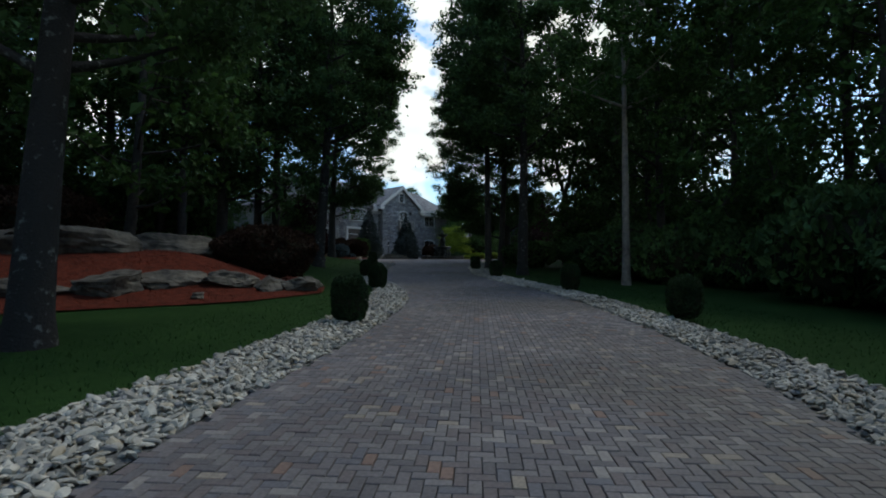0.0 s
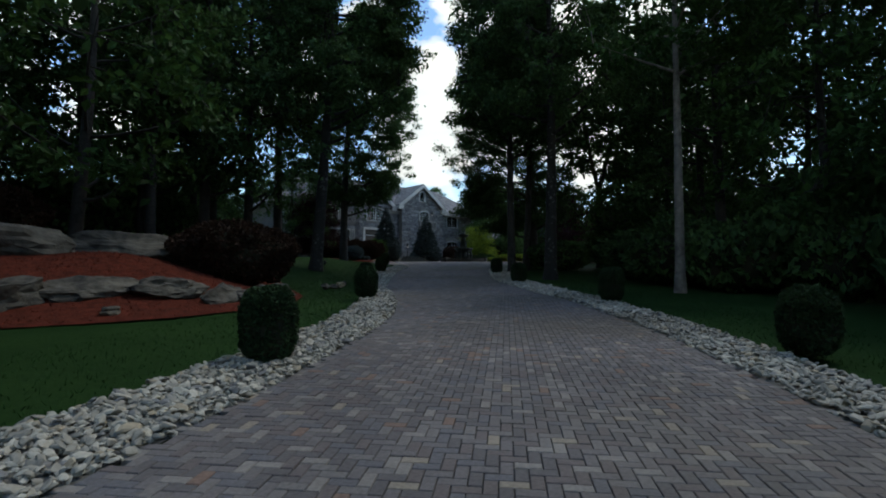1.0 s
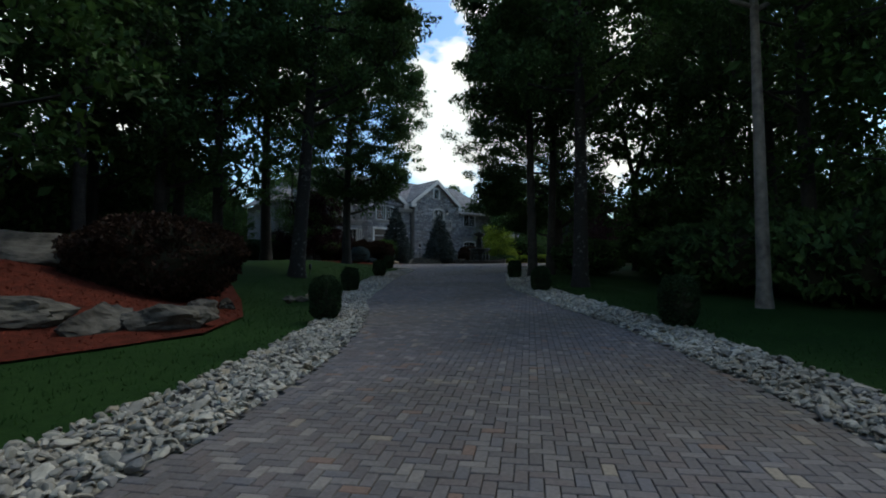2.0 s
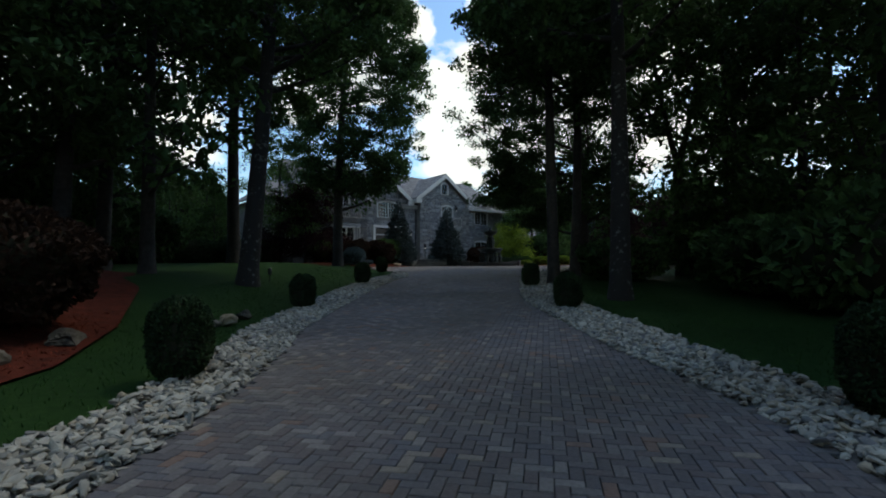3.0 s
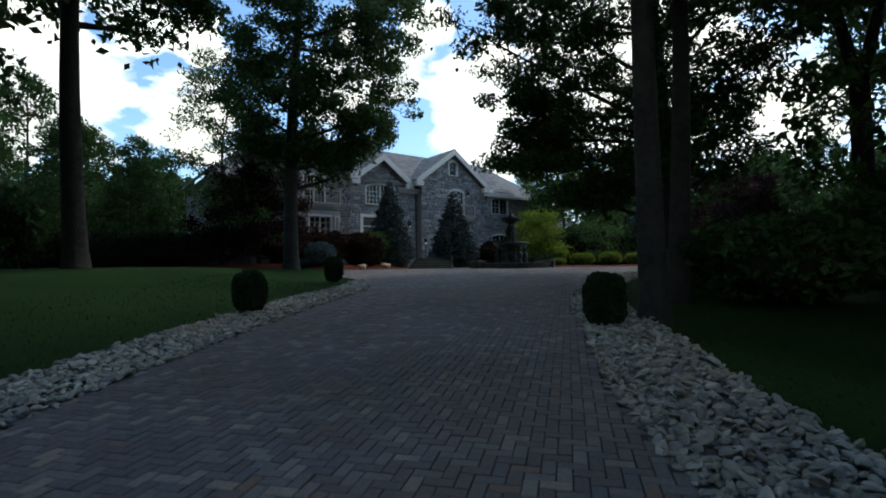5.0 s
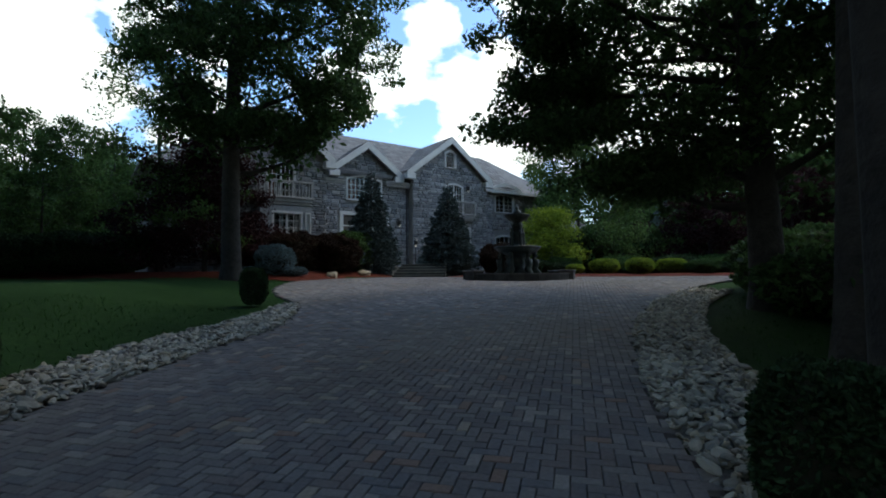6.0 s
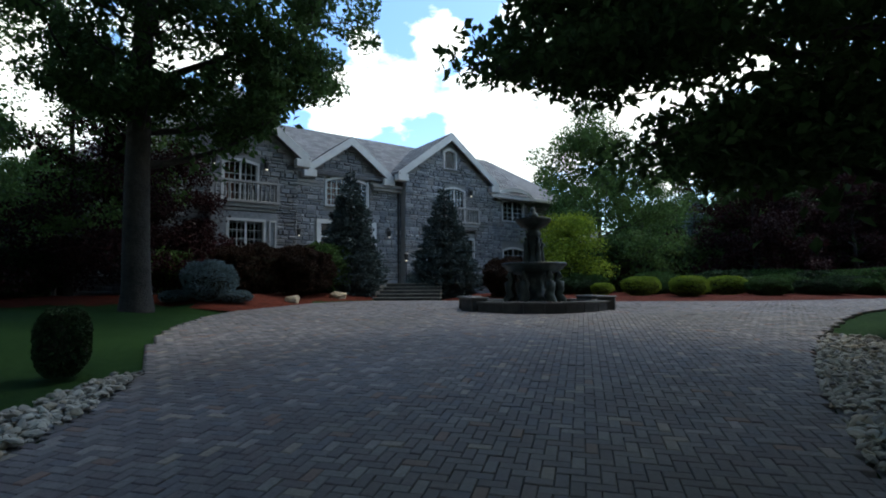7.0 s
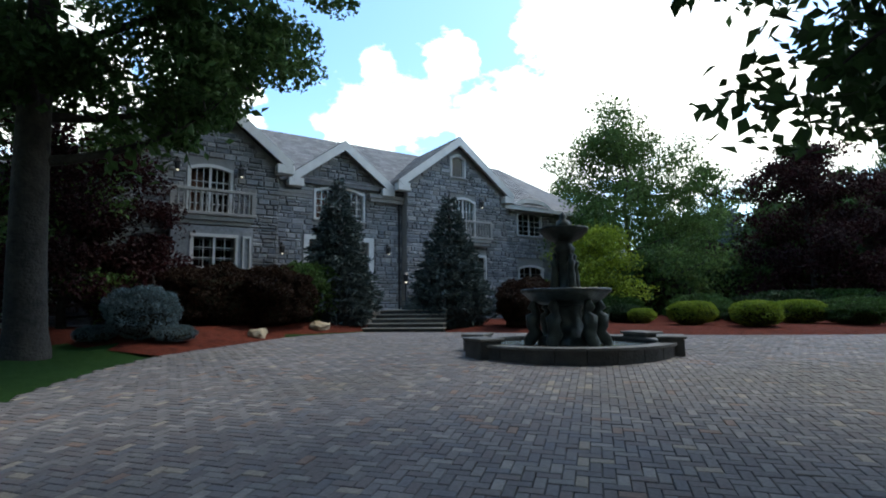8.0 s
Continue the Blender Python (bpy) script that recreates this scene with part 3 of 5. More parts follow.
# ---- plants ----
def trunk_line(rng, tall, lean, bend=0.35, n=9):
    p = []
    for i in range(n):
        k = i / (n - 1)
        p.append((lean[0] * k * tall + rng.normal(0, bend) * k * 0.5, lean[1] * k * tall + rng.normal(0, bend) * k * 0.5, k * tall))
    return np.array(p)


def tree_meshes(seed, tall, radius, crown_from, crown_wide, leaves, leaf_size, lean=(0, 0), sides=10, limbs=16, drop=0.0, leaf_mat=None, bark=None, crown_shape=1.0, puff=0.62):
    """Meshes of one broadleaf tree: the trunk with its limbs, and the crown of single leaves in clumps."""
    rng = np.random.default_rng(seed)
    line = trunk_line(rng, tall * 0.93, lean)
    rad = [radius * (1.5 if i == 0 else 1.12 if i == 1 else 1.0 - 0.86 * (i / (len(line) - 1)) ** 1.1) for i in range(len(line))]
    line = np.insert(line, 1, line[0] + (line[1] - line[0]) * 0.22, axis=0)
    rad.insert(1, radius * 1.12)
    rad[2] = radius * 0.98
    line[0][2] -= 0.25
    wood = [tube(line, rad, sides)]
    tips = []
    for i in range(limbs):
        k = crown_from + (0.97 - crown_from) * (i + rng.uniform(0, 0.8)) / limbs
        at = np.array([np.interp(k * (len(line) - 1), range(len(line)), line[:, c]) for c in range(3)])
        a = i * 2.4 + rng.normal(0, 0.5)
        rel = (k - crown_from) / (1 - crown_from)
        span = crown_wide * (1.0 - 0.72 * rel ** (1.6 * crown_shape)) * rng.uniform(0.72, 1.12)
        rise = span * (0.25 + 0.75 * rel) * rng.uniform(0.5, 1.1) - drop * span * (1 - rel)
        pts = [at]
        for s in (0.3, 0.6, 0.85, 1.0):
            pts.append(at + np.array((math.cos(a) * span * s, math.sin(a) * span * s, rise * s ** 1.25)) + rng.normal(0, 0.14 * span * 0.5, 3) * s)
        r0 = radius * 0.42 * (1 - 0.65 * rel)
        wood.append(tube(pts, [r0, r0 * 0.7, r0 * 0.45, r0 * 0.26, r0 * 0.12], 5))
        tips += [(p, w) for p, w in zip(pts[1:], (0.4, 0.9, 1.0, 1.0))]
        for _ in range(3):
            j = rng.integers(1, 4)
            end = pts[j] + np.array((math.cos(a + rng.normal(0, 1.1)), math.sin(a + rng.normal(0, 1.1)), rng.uniform(-0.3, 0.6))) * span * 0.42
            wood.append(tube([pts[j], (pts[j] + end) / 2 + rng.normal(0, 0.1, 3), end], [r0 * 0.35, r0 * 0.2, r0 * 0.07], 4))
            tips += [(end, 1.0), ((pts[j] + end) / 2, 0.8)]
    clumps = []
    for p, w in tips:
        clumps.append((p + rng.normal(0, 0.2 + 0.04 * crown_wide, 3) * (1, 1, 0.7), w * rng.uniform(0.5, 1.5)))
    clumps.append((line[-1], 1.0))
    c = np.array([q[0] for q in clumps])
    w = np.array([q[1] for q in clumps])
    pick = rng.choice(len(c), leaves, p=w / w.sum())
    off = rng.normal(size=(leaves, 3))
    off *= (rng.uniform(0.05, 1.0, leaves) ** 0.45 / np.linalg.norm(off, axis=1))[:, None]
    centres = c[pick] + off * (puff + 0.05 * crown_wide) * np.array((1, 1, 0.62))
    lv, lf = leaf_quads(centres, leaf_size, rng, 0.35)
    wv, wf = joined(wood)
    crown = quick("crown", lv, lf, leaf_mat or LEAF)
    return quick("trunk", wv, wf, bark or BARK, True), crown


def crown_tree(seed, tall, radius, low, reach, shift=(0.0, 0.0), leaves=30000, leaf_size=0.2, limbs=20, clumps=300, lump=0.8, leaf_mat=None, bark=None, sides=12, fork=None, bulge=2.4, bend=0.3, foot=0.58, swell=0.14, boughs=()):
    """A full-grown broadleaf: trunk (or two stems from a fork), bowed limbs, twigs, and leaf clumps in the crown's lumpy shell from low to tall."""
    rng = np.random.default_rng(seed)
    sx, sy = shift
    wander = rng.normal(0, bend, 2)

    def stem(k, sway):
        return np.array((sx * k ** 1.4 * 0.5 + wander[0] * math.sin(3.1 * k) + sway[0] * k, sy * k ** 1.4 * 0.5 + wander[1] * math.sin(2.6 * k) + sway[1] * k, k * tall * 0.92))
    if fork:
        at, spread_x, spread_y = fork
        ways = [(spread_x, spread_y), (-spread_x * 0.8, -spread_y * 0.8)]
    else:
        at, ways = 1.0, [(0.0, 0.0)]
    wood, stems = [], []
    for j, way in enumerate(ways):
        ks = np.linspace(0, 1, 13)
        line = np.array([stem(k, (0, 0)) + np.array((*way, 0)) * max(0.0, (k - at) / (1 - at + 1e-6)) ** 0.8 if fork else stem(k, (0, 0)) for k in ks])
        line[0][2] = -0.5
        rad = radius * (1.05 - 0.9 * ks ** 1.05)
        rad[0] = radius * 1.45
        if fork:
            rad = np.where(ks > at, rad * 0.72, rad)
        low_rows = np.array([[line[0][0] + (line[1][0] - line[0][0]) * q, line[0][1] + (line[1][1] - line[0][1]) * q, z] for q, z in ((0.05, 0.12), (0.25, 0.55))])
        line, rad = np.insert(line, 1, low_rows, axis=0), np.insert(rad, 1, (radius * 1.28, radius * 1.08))
        wood.append(tube(line, rad, sides))
        stems.append(line)
    deep = tall - low

    def wide(h, a):
        lumpy = 1 + 0.30 * noise.noise(Vector((math.cos(a) * 1.7 + seed, math.sin(a) * 1.7, h * 3.2))) + 0.14 * noise.noise(Vector((math.cos(a) * 4 + seed, math.sin(a) * 4, h * 8)))
        return reach * (foot + (1 - foot) * min(1.0, h / swell)) * max(0.02, 1 - h ** bulge) ** 0.55 * lumpy

    def place(h, a, k):
        r = wide(h, a) * k
        c = min(1.0, 0.45 + h)
        return np.array((sx * c + math.cos(a) * r, sy * c + math.sin(a) * r, low + deep * h))
    nodes = []
    for i in range(limbs):
        h, a = (i + rng.uniform(0.1, 0.9)) / limbs, i * 2.4 + rng.normal(0, 0.35)
        tip = place(h, a, rng.uniform(0.72, 0.95))
        line = stems[i % len(stems)]
        z = min(0.9 * tall, max(0.7 * low, tip[2] - rng.uniform(0.25, 0.6) * wide(h, a)))
        root = np.array([np.interp(z, line[:, 2], line[:, c]) for c in range(3)])
        mid = root + (tip - root) * np.array((0.5, 0.5, 0.28)) + rng.normal(0, 0.05 * reach, 3)
        pts = [root * (1 - q) ** 2 + mid * 2 * q * (1 - q) + tip * q * q for q in (0, 0.2, 0.4, 0.6, 0.8, 1.0)]
        r0 = max(0.035, radius * 0.40 * (1 - 0.7 * h))
        wood.append(tube(pts, [r0 * q for q in (1, 0.8, 0.62, 0.45, 0.3, 0.14)], 6))
        nodes += pts[2:]
    spots_ = []
    for tip in boughs:
        # single boughs that reach out past the rest
        tip = np.array(tip)
        z = max(0.7 * low, tip[2] - 0.5)
        root = np.array([np.interp(z, stems[0][:, 2], stems[0][:, c]) for c in range(3)])
        mid = (root + tip) / 2 + np.array((0, 0, 0.6))
        pts = [root * (1 - q) ** 2 + mid * 2 * q * (1 - q) + tip * q * q for q in (0, 0.2, 0.4, 0.6, 0.8, 1.0)]
        wood.append(tube(pts, [0.3 * radius * q for q in (1, 0.8, 0.62, 0.45, 0.3, 0.14)], 6))
        nodes += pts[2:]
        spots_ += [tip - (tip - root) * rng.uniform(0, 0.4) + rng.normal(0, 0.42, 3) * (1, 1, 0.5) for _ in range(22)]
    nodes = np.array(nodes + [stems[0][-1]])
    clumps += len(spots_)
    spots_ += [place(rng.uniform(0, 0.985), rng.uniform(0, 6.283), rng.uniform(0.35, 1.0) ** 0.55) for _ in range(clumps - len(spots_))]
    for p in spots_:
        q = nodes[np.argmin(((nodes - p) ** 2).sum(1))]
        wood.append(tube([q, (p + q) / 2 + rng.normal(0, 0.08, 3), p], [0.028, 0.018, 0.007], 3))
    c = np.array(spots_)
    bulk = rng.uniform(0.65, 1.25, clumps)
    pick = rng.choice(clumps, leaves, p=bulk ** 2 / (bulk ** 2).sum())
    off = rng.normal(size=(leaves, 3))
    off *= (rng.uniform(0.02, 1.0, leaves) ** 0.5 / np.linalg.norm(off, axis=1))[:, None]
    centres = c[pick] + off * (lump * bulk[pick])[:, None] * np.array((1, 1, 0.55))
    lv, lf = leaf_quads(centres, leaf_size, rng, 0.4)
    inner = leaves // 14
    ic = nodes[rng.integers(0, 4 * limbs, inner)] + rng.normal(0, 0.09 * reach, (inner, 3))
    iv, jf = leaf_quads(ic, leaf_size * 1.5, rng, 0.4)
    lv, lf = joined([(lv, lf), (iv, jf)])
    wv, wf = joined(wood)
    return quick("trunk", wv, wf, bark or BARK, True), quick("crown", lv, lf, leaf_mat or LEAF)


def tree(name, meshes, x, y, label, turn=0.0, size=1.0, group="", category="tree", sink=0.05):
    ob = empty(name, x, y, height(x, y) - sink, label, category, group, turn=turn)
    ob.scale = (size, size, size)
    under("trunk", meshes[0], ob), under("crown", meshes[1], ob)
    return ob


def shrub_meshes(seed, rx, ry, tall, leaves, leaf, mat, lumps=0.12, square=1.0, slim=0.6):
    """A clipped or mounded shrub: a solid dark core hidden in a shell of single leaves."""
    rng = np.random.default_rng(seed)
    v = ICO3[0].copy()

    def form(p):
        q = np.sign(p) * np.abs(p) ** square
        k = np.array([1 + rounded(s, lumps, 2.2, seed) + rounded(s, lumps * 0.5, 5.0, seed) for s in p])
        q = q * k[:, None]
        return np.stack([q[:, 0] * rx, q[:, 1] * ry, (q[:, 2] * 0.5 + 0.5) * tall], 1)
    # closed hull a little smaller than the leaf shell, filling the shrub
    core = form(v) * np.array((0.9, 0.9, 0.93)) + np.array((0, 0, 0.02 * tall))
    d = rng.normal(size=(leaves, 3))
    d /= np.linalg.norm(d, axis=1)[:, None]
    d[:, 2] = np.abs(d[:, 2]) * np.where(rng.uniform(size=leaves) < 0.3, -0.8, 1)
    d /= np.linalg.norm(d, axis=1)[:, None]
    shell = form(d) * rng.uniform(0.93, 1.03, leaves)[:, None]
    lv, lf = leaf_quads(shell, leaf, rng, 0.0, d * 0.6, slim)
    return quick("shrub_core", core, ICO3[1], CORE_DARK, True), quick("foliage", lv, lf, mat)


def shrub(name, meshes, x, y, label, category="shrub", turn=0.0, size=1.0, group="", lift=0.0, tall=1.0):
    ob = empty(name, x, y, height(x, y) + lift - 0.02, label, category, group, turn=turn)
    ob.scale = (size, size, size * tall)
    under("shrub_core", meshes[0], ob), under("foliage", meshes[1], ob)
    return ob


def spruce_meshes(seed, tall, wide, tiers, sprays, mat, droop=0.25):
    """A dense conical spruce: whorls of boughs, each a fan of needle sprays."""
    rng = np.random.default_rng(seed)
    wood = [tube([(0, 0, -0.2), (0, 0, tall * 0.5), (0, 0, tall)], [wide * 0.1, wide * 0.06, 0.015], 8)]
    pts, ways = [], []
    for i in range(tiers):
        k = i / tiers
        z = tall * (0.03 + 0.95 * k)
        r = wide * (1 - k) ** 0.85 * (0.62 + 0.38 * min(1, k * 6)) + 0.08
        n = max(5, int(15 * (1 - k)) + 4)
        for j in range(n):
            a = 2 * math.pi * (j + rng.uniform(-0.3, 0.3)) / n + i * 0.7
            reach = r * rng.uniform(0.82, 1.1)
            way = np.array((math.cos(a), math.sin(a), 0))
            end = np.array((0, 0, z)) + way * reach + np.array((0, 0, -droop * reach * 0.5 + rng.normal(0, 0.05)))
            wood.append(tube([(0, 0, z), end * 0.5 + np.array((0, 0, z)) * 0.5, end], [0.03, 0.02, 0.008], 3))
            m = max(6, int(sprays * reach / wide))
            s = rng.uniform(0.25, 1.05, m) ** 0.7
            side = np.array((-way[1], way[0], 0))
            p = np.array((0, 0, z)) + (end - np.array((0, 0, z))) * s[:, None] + side * (rng.normal(0, 0.16, m) * reach * (0.5 + 0.5 * s))[:, None] + np.array((0, 0, 1.0)) * rng.normal(0, 0.04 + 0.005 * tall, m)[:, None]
            pts.append(p), ways.append(np.tile(way + np.array((0, 0, 0.15)), (m, 1)))
    lv, lf = leaf_quads(np.concatenate(pts), 0.30 if tall > 3 else 0.16, rng, 0.2, np.concatenate(ways), 0.33)
    wv, wf = joined(wood)
    return quick("trunk", wv, wf, BARK, True), quick("foliage", lv, lf, mat)


BUSHES = [(9.42, 10.05, 1.0), (15.92, 17.12, 1.0), (20.4, 23.7, 0.9), (26.0, 30.2, 0.9), (30.6, 36.0, 0.86),
          (15.42, 4.86, 1.0), (20.8, 11.0, 1.0), (25.72, 18.55, 0.92), (30.3, 23.95, 0.88)]
box_a = shrub_meshes(3, 0.375, 0.375, 1.05, 7000, 0.055, BOX_LEAF, 0.07, 0.72)
box_b = shrub_meshes(4, 0.39, 0.37, 1.02, 7000, 0.055, BOX_LEAF, 0.09, 0.75)
for i, (x, y, s) in enumerate(BUSHES):
    shrub("boxwood_bush", (box_a, box_b)[i % 2], x, y, "dark green boxwood clipped to a barrel among river stones", "bush", i * 67.0, s, "boxwoods along the driveway", 0.02)

# single trees that stand close to the drive
t_west = crown_tree(21, 19, 0.33, 6.5, 5.2, (1.9, -0.4), 26000, 0.22, 20, 240, 0.9, LEAF_DARK, LICHEN_BARK, 16)
tree("lichened_tree", t_west, 4.0, 11.8, "old tree with lichen-blotched grey bark on the lawn")
t_court = crown_tree(22, 25, 0.36, 5.6, 4.8, (2.5, -0.6), 104000, 0.19, 34, 660, 0.75, LEAF_DARK, None, 16, bulge=3.2)
tree("oak_tree", t_court, 32.0, 44.4, "leafy oak standing on the lawn beside the court")
t_drive = crown_tree(23, 23, 0.25, 8.5, 4.0, (0.3, 0.0), 42000, 0.2, 24, 300, 0.8, LEAF_DARK, None, 14)
tree("tall_tree", t_drive, 31.65, 23.85, "tall dark tree standing behind the stone edging", 40)
t_slim = crown_tree(28, 20, 0.25, 10.0, 3.2, (0.0, 0.0), 15000, 0.2, 16, 150, 0.75, LEAF_DARK, None, 12)
tree("tall_tree", t_slim, 34.6, 25.0, "tall dark tree with a thin crown behind the stone edging", 170)
t_maple = crown_tree(27, 21, 0.34, 3.1, 6.1, (0.6, 2.3), 150000, 0.148, 44, 760, 0.66, LEAF_DARK, None, 14, bulge=3.0, foot=0.38, swell=0.3, boughs=((-3.6, 4.9, 4.4), (-2.0, 2.9, 3.3), (-1.9, 5.7, 6.2), (-3.2, 4.4, 7.0), (-1.0, 3.2, 3.3), (0.4, 3.5, 3.5), (-2.6, 5.2, 5.2)))
tree("maple_tree", t_maple, 39.2, 27.8, "spreading maple overhanging the edge of the court")
t_mid = crown_tree(24, 22, 0.33, 8.5, 4.4, (0.2, 0.2), 32000, 0.22, 20, 230, 0.8, LEAF_DARK, LICHEN_BARK, 14)
tree("tall_tree", t_mid, 29.1, 19.1, "tall straight tree with lichened bark at the edge of the woods")
t_pale = crown_tree(25, 19, 0.19, 9.0, 3.4, (0.0, 0.0), 11000, 0.23, 14, 130, 0.8, LEAF, PALE_BARK, 10)
tree("pale_trunked_tree", t_pale, 26.3, 11.15, "slender tree with a pale straight trunk")
t_fork = crown_tree(29, 20, 0.30, 9.5, 4.6, (0.0, 0.0), 12000, 0.24, 18, 120, 0.8, LEAF_DARK, None, 12, fork=(0.32, 1.6, -1.9))
tree("forked_tree", t_fork, 40.9, 22.9, "tall tree whose trunk forks into two bare stems", 0)
t_lawn = crown_tree(26, 25, 0.33, 8.8, 4.6, (1.6, 0.6), 40000, 0.23, 22, 280, 0.85, LEAF_DARK, None, 14)
tree("oak_tree", t_lawn, 22.9, 38.8, "tall dark oak leaning a little on the lawn")
t_over = crown_tree(30, 23, 0.34, 9.0, 4.8, (1.8, 0.0), 42000, 0.22, 24, 320, 0.85, LEAF_DARK, LICHEN_BARK, 14, boughs=((5.0, -2.4, 13.2), (6.6, 1.2, 12.8), (5.6, 0.0, 15.5)))
tree("oak_tree", t_over, 20.4, 28.6, "tall oak with branches reaching over the drive")

# the woods on both sides
WOODS = [crown_tree(31, 19, 0.25, 3.6, 4.3, (0, 0), 7000, 0.30, 18, 150, 0.95, LEAF_DARK, None, 9), crown_tree(32, 17, 0.22, 2.6, 4.1, (0.4, 0), 7000, 0.30, 18, 150, 0.95, LEAF, None, 9),
         crown_tree(33, 21, 0.26, 7.0, 4.2, (0, 0.5), 6600, 0.30, 18, 140, 0.95, LEAF_DARK, None, 9), crown_tree(34, 15, 0.18, 1.6, 4.0, (0, 0), 7000, 0.29, 20, 150, 0.9, LEAF, None, 9)]
spots = random.Random(8)
placed = []


def wood_at(x, y, gap=3.2):
    if all(math.hypot(x - a, y - b) > gap for a, b in placed):
        placed.append((x, y))
        i = spots.randrange(4)
        tree("forest_tree", WOODS[i], x, y, "shaded broadleaf tree in the dense woods", spots.uniform(0, 360), spots.uniform(0.85, 1.12), "trees of the woods")


for _ in range(900):
    x, y = spots.uniform(-22, 40), spots.uniform(-14, 66)
    u, across = 0.66 * x + 0.75 * y, 0.75 * x - 0.66 * y
    left = across < -14 - 0.03 * u and u < 33 and across > -38
    right = across > 15.5 - 0.1 * max(0, u - 20) and across < 25 and u < 34
    if (left and depth_in(x, y, BED) < -0.5 or left and y > 27 or right) and len(placed) < 58:
        wood_at(x, y)
for x, y in ((46.0, 13.0), (15, 30.5), (12, 28), (9, 25.5), (5.5, 36.0), (16.4, 33.6), (3.0, 31.0), (13.0, 34.5), (4.5, 42.5), (14.5, 39.5), (17.6, 31.2), (17.0, 38.6), (13.8, 29.6), (37.5, 16.6), (38.8, 19.9), (41.5, 16.0), (44.0, 18.2), (46.8, 22.3), (51.0, 24.5)):
    wood_at(x, y, 2.0)
for x, y, k in ((22.3, 53.6, 0.5), (25.6, 53.2, 0.42), (16.5, 48.5, 0.55), (12.5, 52.5, 0.6), (8.5, 47.0, 0.65), (18.5, 57.5, 0.6), (13.0, 44.0, 0.5), (26.5, 60, 0.56), (22.5, 59, 0.6), (29.0, 68, 0.68), (24, 68, 0.7), (20, 63, 0.8)):
    tree("lawn_edge_tree", WOODS[(int(x) % 2) * 2 + 1], x, y, "leafy green tree beyond the lawn hedge", x * 50, k, "trees beyond the lawn")
for i in range(11):
    a, d = radians(46 + 3.6 * i), 47 + 5 * (i % 3)
    tree("far_tree", WOODS[(1, 3)[i % 2]], 33.4 + d * math.sin(a), 29.6 + d * math.cos(a), "leafy green tree in the wood behind the court", 40 * i, 0.72 + 0.06 * (i % 3), "trees behind the court")
for i in range(26):
    a = radians(spots.uniform(-28, 118))
    d = spots.uniform(62, 92)
    wood_at(36 + d * math.cos(a), 34 + d * math.sin(a), 4.0)

# belt of low leafy growth that closes the woods all round
belt = shrub_meshes(35, 4.2, 3.2, 8.5, 2200, 0.7, LEAF_DARK, 0.3, 0.9)
for i in range(62):
    a = radians(-40 + 320 * i / 62 + spots.uniform(-2, 2))
    d = spots.uniform(48, 58) if i % 2 else spots.uniform(60, 74)
    x, y = 28 + d * math.cos(a), 24 + d * math.sin(a)
    if not (22 < x < 74 and 50 < y < 68):
        shrub("woodland_thicket", belt, x, y, "tall dark leafy thicket closing the woods", "thicket", spots.uniform(0, 360), spots.uniform(0.8, 1.25), "thickets round the grounds")

# grass along the stone strips and loose chips on the mulch
r_grass = np.random.default_rng(77)


def scatter(outline, count):
    o = np.array(outline)
    p = r_grass.uniform(o.min(0), o.max(0), (count, 2))
    return p[many_inside(p, outline)]


def band(line, side, w0, w1):
    return offset_line(line, lambda k: w0, side) + offset_line(line, lambda k: w1, side)[::-1]


blades = np.concatenate([scatter(band([p for p in LEFT_LINE if p[1] < 36], 1, 1.25, 5.0), 90000), scatter(band(right_strip, -1, 1.35, 4.5), 90000)])
n = len(blades)
a, h, w = r_grass.uniform(0, 6.28, n), r_grass.uniform(0.03, 0.075, n), r_grass.uniform(0.006, 0.012, n)
bend = r_grass.normal(0, 0.03, (n, 2))
z = np.array([height(x, y) for x, y in blades]) - 0.06
side = np.stack([np.cos(a) * w, np.sin(a) * w, np.zeros(n)], 1)
foot = np.concatenate([blades, z[:, None]], 1)
tip = foot + np.concatenate([bend, h[:, None]], 1)
tagged(new("grass", quick("grass", np.stack([foot - side, foot + side, tip], 1).reshape(-1, 3), np.arange(3 * n).reshape(n, 3), GRASS)), "short mown grass blades along the stone edging", "grass", kind="stuff")
chips = scatter(BED, 26000)
chips = chips[(chips[:, 1] < 24)]
cz = np.array([height(x, y) for x, y in chips]) + 0.012
cv, cf = leaf_quads(np.concatenate([chips, cz[:, None]], 1), 0.085, r_grass, 0.9, None, 0.3)
tagged(new("mulch_chips", quick("mulch_chips", cv, cf, CHIP)), "loose shredded red bark chips on the bed", "mulch", kind="stuff")


# ---- ledge rocks and boulders ----
def rock_mesh(seed, sx, sy, sz, level=4, rough=0.28, cuts=9):
    r = np.random.default_rng(seed)
    v, f = ico(level)
    v = v.copy()
    for _ in range(cuts):
        c = r.normal(size=3)
        c /= np.linalg.norm(c)
        lim = r.uniform(0.5, 0.85)
        v -= np.outer(np.maximum(v @ c - lim, 0), c)
    v = np.array([p * (1 + rounded(p, rough, 1.6, seed) + rounded(p, rough * 0.4, 4.5, seed) + rounded(p, rough * 0.18, 11, seed)) for p in v])
    return quick("rock", v * np.array((sx, sy, sz)), f, ROCK, False)


